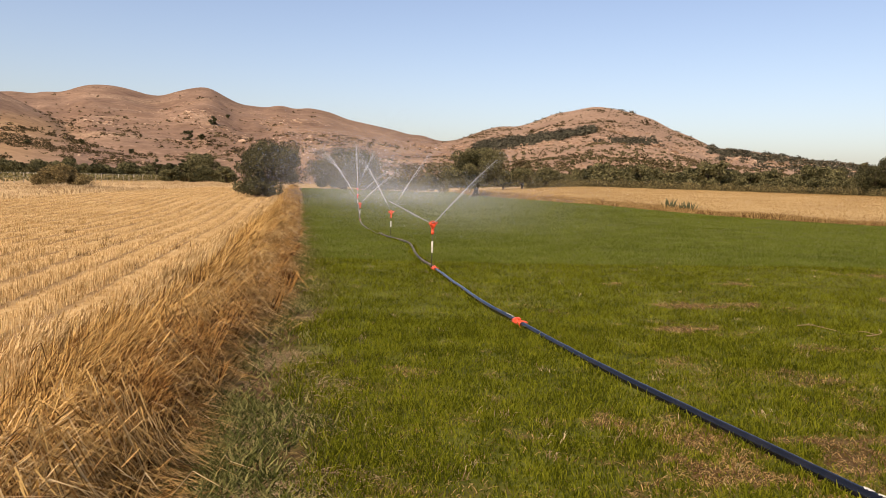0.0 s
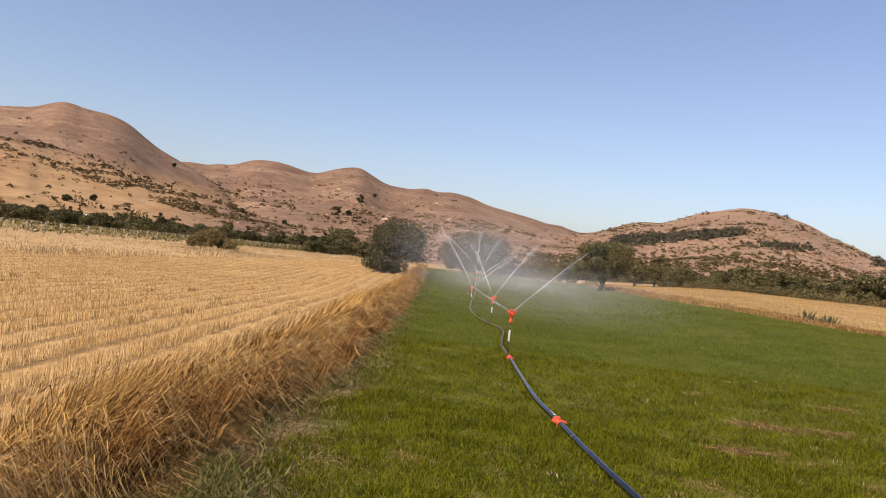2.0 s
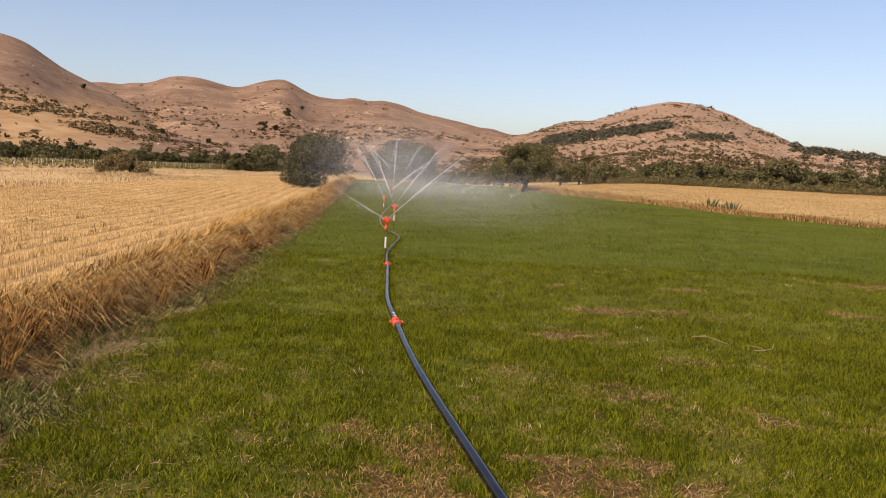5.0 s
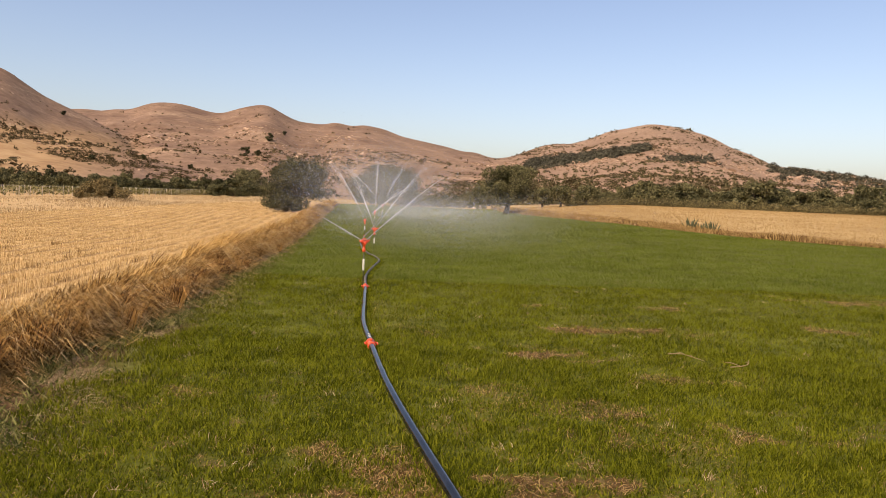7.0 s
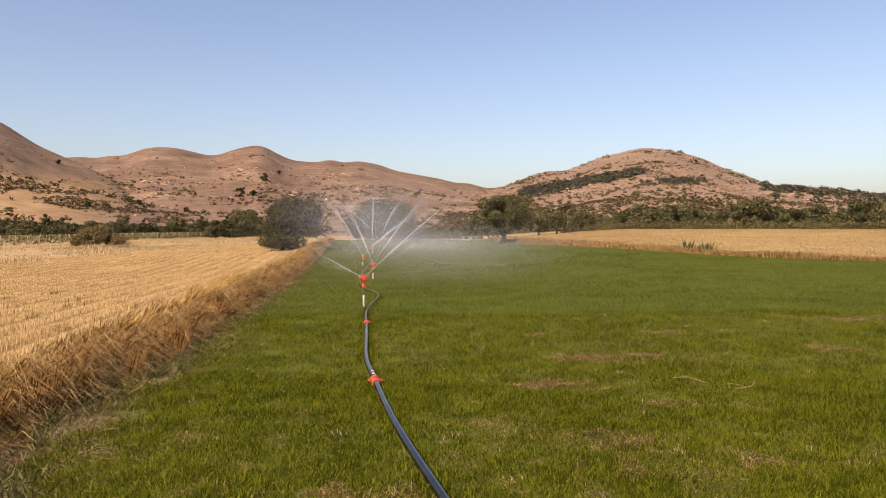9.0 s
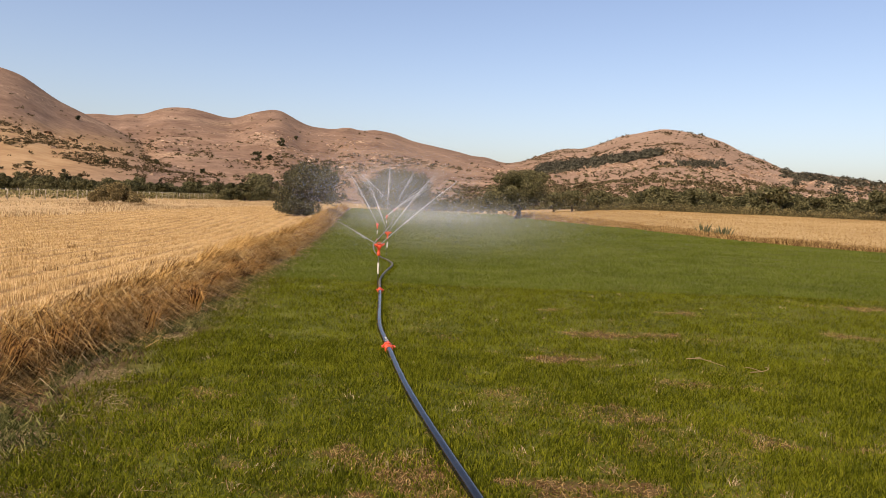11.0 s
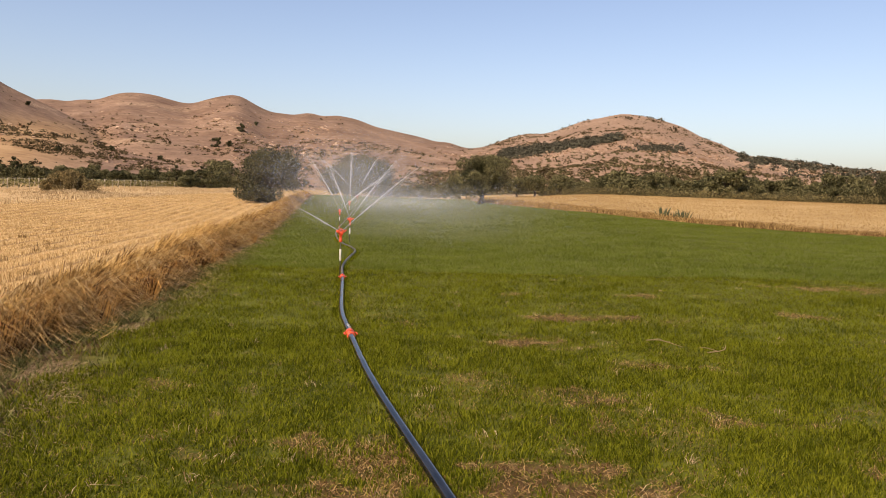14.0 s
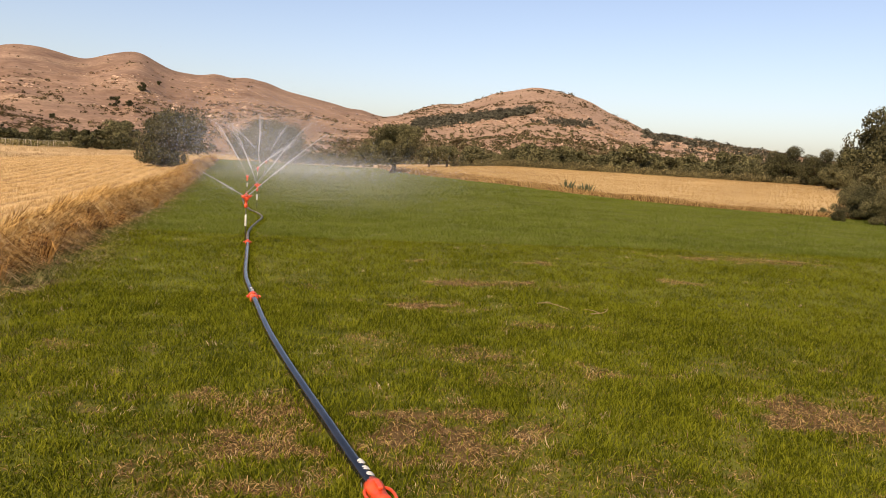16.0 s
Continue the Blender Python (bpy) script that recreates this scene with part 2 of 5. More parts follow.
def blobs(x, y, z, size, squash, seed, rough=0.28):
    """Many lumpy, 20-sided clumps in one mesh."""
    bm = bmesh.new()
    bmesh.ops.create_icosphere(bm, subdivisions=1, radius=1.0)
    v0 = np.array([v.co[:] for v in bm.verts])
    f0 = np.array([[v.index for v in f.verts] for f in bm.faces])
    bm.free()
    g = np.random.default_rng(seed)
    n, k = len(x), len(v0)
    r = g.uniform(1 - rough, 1 + rough, (n, k, 1))
    turn = g.uniform(0, 6.28, n)
    c, s = np.cos(turn)[:, None], np.sin(turn)[:, None]
    v = v0[None] * r
    v = np.stack([v[..., 0] * c - v[..., 1] * s, v[..., 0] * s + v[..., 1] * c, v[..., 2] * np.asarray(squash).reshape(-1, 1)], 2)
    v = v * np.asarray(size).reshape(-1, 1, 1) + np.stack([x, y, z], 1)[:, None]
    f = f0[None] + (np.arange(n) * k)[:, None, None]
    return v.reshape(-1, 3), f.reshape(-1, 3), None


def bushes(x, y, z, size, squash, seed, leaves=13):
    """Many small bushes in one mesh, each a dome of overlapping leaf sprays."""
    g = np.random.default_rng(seed)
    n = len(x)
    d = g.normal(size=(n, leaves, 3))
    d[..., 2] = np.abs(d[..., 2]) * 0.9 - 0.25
    d /= np.linalg.norm(d, axis=2)[..., None]
    size, squash = np.asarray(size).reshape(-1, 1, 1), np.broadcast_to(np.asarray(squash, float), n).reshape(-1, 1)
    p = d * g.uniform(0.45, 1.0, (n, leaves, 1))
    out = d + g.normal(scale=0.55, size=d.shape)
    out /= np.linalg.norm(out, axis=2)[..., None]
    a = np.cross(out, g.normal(size=d.shape))
    a /= np.linalg.norm(a, axis=2)[..., None]
    b = np.cross(out, a)
    s = g.uniform(0.24, 0.46, (n, leaves, 1))
    v = np.stack([p - a * s, p - b * s * 0.6 + out * s * 0.2, p + a * s * 0.9, p + b * s * 0.6 + out * s * 0.2], 2)
    v = v * size[..., None]
    v[..., 2] *= squash[..., None]
    v = v + np.stack([x, y, z], 1)[:, None, None]
    return v.reshape(-1, 3), None, np.arange(n * leaves * 4).reshape(-1, 4)


# ---- materials ----
def shader(name):
    m = bpy.data.materials.new(name)
    m.use_nodes = True
    nt = m.node_tree
    return m, nt, nt.nodes["Principled BSDF"]


def put(nt, kind, **values):
    node = nt.nodes.new(kind)
    for key, value in values.items():
        if key.startswith("in_"):
            node.inputs[int(key[3:])].default_value = value
        elif key == "operation":
            node.operation = value
        elif key == "blend":
            node.blend_type = value
        elif key == "data":
            node.data_type = value
    return node


def math_node(nt, op, a, b=None, clamp=False):
    node = nt.nodes.new("ShaderNodeMath")
    node.operation, node.use_clamp = op, clamp
    for i, v in enumerate((a, b)):
        if v is None:
            continue
        if isinstance(v, (int, float)):
            node.inputs[i].default_value = v
        else:
            nt.links.new(v, node.inputs[i])
    return node.outputs[0]


def noise_node(nt, scale, detail=3.0, vector=None, rough=0.55):
    node = nt.nodes.new("ShaderNodeTexNoise")
    node.inputs["Scale"].default_value, node.inputs["Detail"].default_value, node.inputs["Roughness"].default_value = scale, detail, rough
    if vector is None:
        geo = nt.nodes.new("ShaderNodeNewGeometry")
        vector = geo.outputs["Position"]
    nt.links.new(vector, node.inputs["Vector"])
    return node.outputs[0]


def ramp(nt, value, stops):
    node = nt.nodes.new("ShaderNodeValToRGB")
    el = node.color_ramp.elements
    while len(el) < len(stops):
        el.new(0.5)
    for e, (p, c) in zip(el, stops):
        e.position, e.color = p, (*c, 1)
    nt.links.new(value, node.inputs[0])
    return node.outputs[0]


def mix(nt, fac, a, b, blend="MIX"):
    node = nt.nodes.new("ShaderNodeMix")
    node.data_type, node.blend_type = "RGBA", blend
    for i, v in ((0, fac), (6, a), (7, b)):
        if isinstance(v, (int, float)):
            node.inputs[i].default_value = v
        elif isinstance(v, tuple):
            node.inputs[i].default_value = (*v, 1)
        else:
            nt.links.new(v, node.inputs[i])
    return node.outputs[2]


def surface(name, dark, mid, light, scale, rough=0.9, relief=0.0, island=0.0, spec=0.25, through_light=0.0, big=0.12, metal=0.0):
    """A material with variation at two scales and, with island, from piece to piece."""
    m, nt, bsdf = shader(name)
    fine, broad = noise_node(nt, scale, 4), noise_node(nt, scale * big, 2)
    value = math_node(nt, "ADD", math_node(nt, "MULTIPLY", fine, 0.55), math_node(nt, "MULTIPLY", broad, 0.45))
    if island:
        geo = nt.nodes.new("ShaderNodeNewGeometry")
        r = math_node(nt, "MULTIPLY", math_node(nt, "SUBTRACT", geo.outputs["Random Per Island"], 0.5), island)
        value = math_node(nt, "ADD", value, r)
    colour = ramp(nt, value, ((0.30, dark), (0.5, mid), (0.72, light)))
    nt.links.new(colour, bsdf.inputs["Base Color"])
    bsdf.inputs["Roughness"].default_value, bsdf.inputs["Specular IOR Level"].default_value, bsdf.inputs["Metallic"].default_value = rough, spec, metal
    if relief:
        node = nt.nodes.new("ShaderNodeBump")
        node.inputs["Strength"].default_value, node.inputs["Distance"].default_value = 0.6, relief
        nt.links.new(fine, node.inputs["Height"])
        nt.links.new(node.outputs[0], bsdf.inputs["Normal"])
    if through_light:
        tr = nt.nodes.new("ShaderNodeBsdfTranslucent")
        nt.links.new(colour, tr.inputs[0])
        ms = nt.nodes.new("ShaderNodeMixShader")
        ms.inputs[0].default_value = through_light
        nt.links.new(bsdf.outputs[0], ms.inputs[1])
        nt.links.new(tr.outputs[0], ms.inputs[2])
        nt.links.new(ms.outputs[0], nt.nodes["Material Output"].inputs[0])
    return m


M_GRASS = surface("crop_blades", (0.049, 0.057, 0.004), (0.108, 0.123, 0.006), (0.228, 0.231, 0.018), 2.6, 0.6, 0, 0.65, 0.03, 0.35, 0.22)
M_GRASSFAR = surface("crop_blades_far", (0.076, 0.100, 0.012), (0.119, 0.146, 0.018), (0.167, 0.189, 0.028), 0.5, 0.65, 0, 0.18, 0.08, 0.35, 0.2)
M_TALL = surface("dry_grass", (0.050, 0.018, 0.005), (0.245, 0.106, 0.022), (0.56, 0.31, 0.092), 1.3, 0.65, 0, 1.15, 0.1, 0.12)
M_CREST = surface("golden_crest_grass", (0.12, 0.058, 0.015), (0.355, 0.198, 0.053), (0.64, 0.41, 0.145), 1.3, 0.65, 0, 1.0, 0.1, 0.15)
M_STRAW = surface("stubble_straw", (0.255, 0.156, 0.055), (0.485, 0.322, 0.133), (0.70, 0.515, 0.262), 2.0, 0.65, 0, 0.7, 0.1, 0.2)
M_STRAWDEAD = surface("dead_straw", (0.10, 0.052, 0.018), (0.24, 0.14, 0.052), (0.48, 0.32, 0.13), 2.0, 0.85, 0, 0.9, 0.05, 0.15)
M_WEED = surface("low_weeds", (0.056, 0.064, 0.015), (0.125, 0.132, 0.036), (0.26, 0.24, 0.085), 3.0, 0.75, 0, 0.9, 0.04, 0.25)
# nearly black: the shade at the verge's base is put into this colour
M_VERGE_SHADE = surface("verge_shade", (0.022, 0.009, 0.003), (0.070, 0.030, 0.008), (0.20, 0.10, 0.028), 2.2, 0.85, 0, 1.0, 0.05, 0.05)
M_PALE = surface("pale_dry_grass", (0.22, 0.145, 0.07), (0.40, 0.285, 0.145), (0.60, 0.46, 0.26), 0.7, 0.8, 0, 0.6, 0.2, 0.2)
M_GOLD = surface("golden_grass", (0.25, 0.16, 0.064), (0.355, 0.238, 0.099), (0.47, 0.333, 0.155), 0.4, 0.8, 0, 0.3, 0.1, 0.2)
M_OAK = surface("oak_leaves", (0.023, 0.024, 0.009), (0.054, 0.052, 0.019), (0.12, 0.11, 0.045), 1.1, 0.6, 0, 0.8, 0.15, 0.15)
M_OLIVE = surface("olive_leaves", (0.050, 0.048, 0.018), (0.110, 0.102, 0.040), (0.205, 0.182, 0.082), 0.8, 0.65, 0, 0.8, 0.15, 0.2)
M_SCRUB = surface("hill_scrub", (0.045, 0.034, 0.015), (0.084, 0.062, 0.030), (0.145, 0.108, 0.054), 0.35, 0.9, 0, 0.8, 0.03)
M_BROOM = surface("broom_leaves", (0.06, 0.05, 0.018), (0.12, 0.10, 0.036), (0.21, 0.17, 0.07), 0.5, 0.7, 0, 0.7, 0.25, 0.2)
M_VINE = surface("vine_leaves", (0.11, 0.098, 0.034), (0.22, 0.19, 0.075), (0.36, 0.31, 0.145), 0.8, 0.75, 0, 0.7, 0.1, 0.3)
M_AGAVE = surface("agave_leaves", (0.03, 0.036, 0.013), (0.055, 0.064, 0.023), (0.09, 0.1, 0.04), 3.0, 0.6, 0.005)
M_FOOTHILL = surface("foothill_leaves", (0.050, 0.045, 0.019), (0.098, 0.086, 0.038), (0.18, 0.15, 0.070), 0.5, 0.85, 0, 0.8, 0.05, 0.15)
M_MOUND = surface("dry_bush", (0.10, 0.072, 0.026), (0.19, 0.135, 0.05), (0.32, 0.235, 0.10), 0.8, 0.75, 0, 0.8, 0.2, 0.2)
M_ROCK = surface("hill_rock", (0.22, 0.135, 0.08), (0.37, 0.24, 0.15), (0.50, 0.36, 0.24), 0.6, 0.95, 0.08, 0.5, 0.1)
M_BARK = surface("bark", (0.03, 0.022, 0.015), (0.06, 0.045, 0.03), (0.11, 0.085, 0.06), 9.0, 0.95, 0.03)
M_PIPE = surface("black_pipe", (0.003, 0.0035, 0.005), (0.006, 0.0065, 0.009), (0.022, 0.02, 0.019), 7.0, 0.19, 0.001, 0, 0.5)
M_DUSTY = surface("dusty_pipe", (0.010, 0.009, 0.008), (0.09, 0.075, 0.055), (0.34, 0.28, 0.19), 3.5, 0.5, 0.001, 0, 0.4, 0, 0.35)
M_THICKET = surface("thicket", (0.040, 0.040, 0.027), (0.074, 0.070, 0.047), (0.118, 0.108, 0.072), 0.35, 0.9, 0, 0.7, 0.03, 0.1)
M_ORANGE = surface("orange_plastic", (0.50, 0.045, 0.012), (0.72, 0.075, 0.02), (0.80, 0.14, 0.05), 30.0, 0.4, 0.0005, 0, 0.5)
M_ZINC = surface("galvanised_steel", (0.22, 0.22, 0.21), (0.33, 0.33, 0.31), (0.45, 0.44, 0.42), 25.0, 0.45, 0.0005, 0, 0.5, 0, 0.12, 0.8)
M_RISER = surface("tarnished_steel", (0.045, 0.045, 0.030), (0.080, 0.078, 0.052), (0.13, 0.125, 0.09), 25.0, 0.7, 0.0005, 0, 0.3, 0, 0.12, 0.3)
M_WHITE = surface("white_plastic", (0.44, 0.41, 0.32), (0.58, 0.55, 0.46), (0.68, 0.66, 0.58), 14.0, 0.5, 0.0005)
M_POST = surface("weathered_post", (0.30, 0.25, 0.18), (0.46, 0.39, 0.29), (0.60, 0.53, 0.42), 3.0, 0.85, 0.01)
M_LIME = surface("limewash", (0.60, 0.55, 0.50), (0.72, 0.68, 0.62), (0.80, 0.77, 0.72), 2.0, 0.9, 0.01)


def ground_material():
    m, nt, bsdf = shader("ground")
    geo = nt.nodes.new("ShaderNodeNewGeometry")
    pos = geo.outputs["Position"]
    xyz = nt.nodes.new("ShaderNodeSeparateXYZ")
    nt.links.new(pos, xyz.inputs[0])
    x, y, z = xyz.outputs
    fine, mid, broad = noise_node(nt, 14.0, 5, pos), noise_node(nt, 1.3, 4, pos), noise_node(nt, 0.11, 3, pos)
    wob = math_node(nt, "MULTIPLY", math_node(nt, "SUBTRACT", mid, 0.5), 1.3)
    u = math_node(nt, "ADD", math_node(nt, "ADD", x, math_node(nt, "MULTIPLY", y, 0.152)), 2.45)
    uw = math_node(nt, "ADD", u, wob)

    def step(v, lo, hi):
        node = nt.nodes.new("ShaderNodeMapRange")
        node.interpolation_type = "SMOOTHSTEP"
        nt.links.new(v, node.inputs[0])
        node.inputs[1].default_value, node.inputs[2].default_value = lo, hi
        return node.outputs[0]

    soil = ramp(nt, fine, ((0.3, (0.038, 0.020, 0.008)), (0.5, (0.090, 0.050, 0.020)), (0.7, (0.185, 0.112, 0.050))))
    leafy = ramp(nt, math_node(nt, "ADD", math_node(nt, "MULTIPLY", mid, 0.5), math_node(nt, "MULTIPLY", fine, 0.5)), ((0.35, (0.046, 0.052, 0.006)), (0.5, (0.088, 0.097, 0.010)), (0.68, (0.14, 0.146, 0.024))))
    thin = nt.nodes.new("ShaderNodeAttribute")
    thin.attribute_name = "thinness"
    patchy = math_node(nt, "ADD", thin.outputs["Fac"], math_node(nt, "MULTIPLY", math_node(nt, "SUBTRACT", fine, 0.45), 1.2))
    green = mix(nt, math_node(nt, "MULTIPLY", step(patchy, 0.3, 1.1), 0.9), leafy, soil)
    # dark strips along the stubble rows: bare soil and painted shade of the gaps
    row = math_node(nt, "ADD", math_node(nt, "ADD", x, math_node(nt, "MULTIPLY", y, 0.165)), math_node(nt, "ADD", math_node(nt, "MULTIPLY", wob, 0.12), math_node(nt, "MULTIPLY", noise_node(nt, 0.3, 2, pos), 0.5)))
    wave = math_node(nt, "SINE", math_node(nt, "MULTIPLY", row, 2 * math.pi / 0.75))
    straw = ramp(nt, math_node(nt, "ADD", math_node(nt, "MULTIPLY", fine, 0.5), math_node(nt, "MULTIPLY", mid, 0.5)), ((0.3, (0.25, 0.142, 0.046)), (0.5, (0.46, 0.295, 0.115)), (0.7, (0.64, 0.455, 0.215))))
    straw = mix(nt, math_node(nt, "MULTIPLY", math_node(nt, "MULTIPLY", step(wave, 0.3, 0.8), step(noise_node(nt, 0.35, 3, pos), 0.30, 0.52)), 0.62), straw, (0.17, 0.10, 0.045))
    pale = ramp(nt, mid, ((0.3, (0.30, 0.19, 0.085)), (0.5, (0.46, 0.31, 0.14)), (0.7, (0.58, 0.42, 0.22))))
    gold = ramp(nt, math_node(nt, "ADD", math_node(nt, "MULTIPLY", broad, 0.6), math_node(nt, "MULTIPLY", mid, 0.4)), ((0.3, (0.27, 0.172, 0.068)), (0.5, (0.385, 0.26, 0.108)), (0.7, (0.50, 0.355, 0.162))))
    far, gul = noise_node(nt, 0.022, 6, pos, 0.62), noise_node(nt, 0.16, 5, pos, 0.65)
    hill = ramp(nt, math_node(nt, "ADD", math_node(nt, "MULTIPLY", far, 0.5), math_node(nt, "MULTIPLY", gul, 0.5)), ((0.34, (0.135, 0.080, 0.050)), (0.47, (0.205, 0.126, 0.079)), (0.56, (0.262, 0.166, 0.104)), (0.70, (0.40, 0.275, 0.18))))
    lower = ramp(nt, math_node(nt, "ADD", math_node(nt, "MULTIPLY", far, 0.5), math_node(nt, "MULTIPLY", gul, 0.5)), ((0.34, (0.22, 0.125, 0.062)), (0.47, (0.34, 0.21, 0.098)), (0.66, (0.47, 0.315, 0.16))))
    # level streaks of paler grass and stone, and fine tufts
    flat = nt.nodes.new("ShaderNodeVectorMath")
    flat.operation = "MULTIPLY"
    flat.inputs[1].default_value = (0.018, 0.018, 0.26)
    nt.links.new(pos, flat.inputs[0])
    band = step(noise_node(nt, 1.0, 5, flat.outputs[0], 0.6), 0.55, 0.68)
    tuft = noise_node(nt, 0.7, 5, pos, 0.7)
    hill = mix(nt, math_node(nt, "MULTIPLY", math_node(nt, "MULTIPLY", band, step(tuft, 0.42, 0.58)), 0.55), hill, (0.42, 0.30, 0.18))
    hill = mix(nt, math_node(nt, "MULTIPLY", step(tuft, 0.52, 0.36), 0.5), hill, (0.125, 0.082, 0.046))
    # left lower slopes are yellower
    left = math_node(nt, "MULTIPLY", step(math_node(nt, "ADD", x, math_node(nt, "MULTIPLY", y, 0.42)), -8.0, -40.0), step(z, 30.0, 17.0))
    hill = mix(nt, left, hill, lower)
    stony = ramp(nt, math_node(nt, "ADD", math_node(nt, "MULTIPLY", far, 0.4), math_node(nt, "MULTIPLY", tuft, 0.6)), ((0.34, (0.17, 0.108, 0.067)), (0.48, (0.27, 0.178, 0.113)), (0.58, (0.345, 0.233, 0.150)), (0.70, (0.46, 0.33, 0.225))))
    hill = mix(nt, math_node(nt, "MULTIPLY", step(math_node(nt, "SUBTRACT", x, math_node(nt, "MULTIPLY", y, 0.04)), -10.0, 40.0), 0.75), hill, stony)
    c = mix(nt, step(math_node(nt, "ADD", uw, math_node(nt, "SUBTRACT", fine, 0.5)), -0.45, 0.75), soil, green)
    c = mix(nt, step(uw, -1.6, -2.4), c, straw)
    c = mix(nt, step(math_node(nt, "ADD", x, wob), -24.0, -26.0), c, pale)
    prod = math_node(nt, "MULTIPLY", x, math_node(nt, "MAXIMUM", math_node(nt, "SUBTRACT", y, 16.8), 1.0))
    c = mix(nt, step(math_node(nt, "ADD", prod, math_node(nt, "MULTIPLY", wob, 14.0)), 280.0, 300.0), c, gold)
    c = mix(nt, step(math_node(nt, "ADD", y, math_node(nt, "MULTIPLY", wob, 4.0)), 96.0, 100.0), c, gold)
    r = nt.nodes.new("ShaderNodeVectorMath")
    r.operation = "LENGTH"
    nt.links.new(pos, r.inputs[0])
    dist = math_node(nt, "ADD", r.outputs["Value"], math_node(nt, "MULTIPLY", math_node(nt, "SUBTRACT", broad, 0.5), 60.0))
    c = mix(nt, step(dist, 135.0, 175.0), c, hill)
    nt.links.new(c, bsdf.inputs["Base Color"])
    bsdf.inputs["Roughness"].default_value, bsdf.inputs["Specular IOR Level"].default_value = 0.95, 0.15
    b = nt.nodes.new("ShaderNodeBump")
    b.inputs["Strength"].default_value, b.inputs["Distance"].default_value = 0.7, 0.03
    nt.links.new(math_node(nt, "ADD", fine, mid), b.inputs["Height"])
    b2 = nt.nodes.new("ShaderNodeBump")
    b2.inputs["Strength"].default_value, b2.inputs["Distance"].default_value = 0.5, 1.3
    nt.links.new(math_node(nt, "MULTIPLY", gul, step(r.outputs["Value"], 150.0, 260.0)), b2.inputs["Height"])
    nt.links.new(b.outputs[0], b2.inputs["Normal"])
    nt.links.new(b2.outputs[0], bsdf.inputs["Normal"])
    return m


M_GROUND = ground_material()


def spray_material(name, solid):
    m, nt, bsdf = shader(name)
    bsdf.inputs["Base Color"].default_value = (0.86, 0.88, 0.90, 1)
    bsdf.inputs["Roughness"].default_value = 0.6
    glow = nt.nodes.new("ShaderNodeBsdfTranslucent")
    glow.inputs[0].default_value = (0.86, 0.88, 0.90, 1)
    both = nt.nodes.new("ShaderNodeMixShader")
    nt.links.new(bsdf.outputs[0], both.inputs[1])
    nt.links.new(glow.outputs[0], both.inputs[2])
    clear = nt.nodes.new("ShaderNodeBsdfTransparent")
    ms = nt.nodes.new("ShaderNodeMixShader")
    ms.inputs[0].default_value = solid
    nt.links.new(clear.outputs[0], ms.inputs[1])
    nt.links.new(both.outputs[0], ms.inputs[2])
    nt.links.new(ms.outputs[0], nt.nodes["Material Output"].inputs[0])
    return m


M_JET = spray_material("water_jet", 0.4)
M_MIST = spray_material("water_drops", 0.2)


# ---- the ground, one sheet out to the far hills ----
def build_ground():
    ring = np.concatenate([[0.6], np.geomspace(1.2, 130, 180), np.linspace(134, 700, 150), np.geomspace(715, 4200, 20)])
    ang = np.radians(np.concatenate([np.arange(-60, 60, 0.3), np.arange(60, 300, 4.0)]))
    rr, aa = np.meshgrid(ring, ang, indexing="ij")
    x, y = rr * np.sin(aa), rr * np.cos(aa)
    v = np.stack([x, y, land(x, y)], 2).reshape(-1, 3)
    n, k = len(ang), np.arange(len(ang))
    quads = np.concatenate([np.stack([i * n + k, i * n + (k + 1) % n, (i + 1) * n + (k + 1) % n, (i + 1) * n + k], 1) for i in range(len(ring) - 1)])
    v = np.concatenate([v, [[0, 0, float(land(0, 0))]]])
    tris = np.stack([np.full(n, len(v) - 1), (k + 1) % n, k], 1)
    ob = part("ground", mesh_np("ground", v, tris, quads, flat=False), M_GROUND)
    thin = ob.data.attributes.new("thinness", "FLOAT", "POINT")
    thin.data.foreach_set("value", bare(v[:, 0], v[:, 1]).astype(np.float32))
    tagged(ob, "dry farmland with a green crop, golden stubble and brown hills", "ground", kind="structure")


build_ground()


# ---- trees ----
def leaf_cloud(centres, radii, count, size, g):
    """Leaves as small folded rhombs, gathered round clump centres."""
    pick = g.integers(0, len(centres), count)
    d = g.normal(size=(count, 3))
    d /= np.linalg.norm(d, axis=1)[:, None]
    p = centres[pick] + d * (radii[pick] * g.uniform(0.45, 1.08, count) ** 0.6)[:, None] * np.array([1, 1, 0.8])
    out = d + g.normal(scale=0.7, size=(count, 3))
    out /= np.linalg.norm(out, axis=1)[:, None]
    a = np.cross(out, g.normal(size=(count, 3)))
    a /= np.linalg.norm(a, axis=1)[:, None]
    b = np.cross(out, a)
    s = size * g.uniform(0.6, 1.35, count)[:, None]
    v = np.stack([p - a * s, p - b * s * 0.45 + out * s * 0.15, p + a * s, p + b * s * 0.45 + out * s * 0.15], 1).reshape(-1, 3)
    return v, None, np.arange(count * 4).reshape(-1, 4)


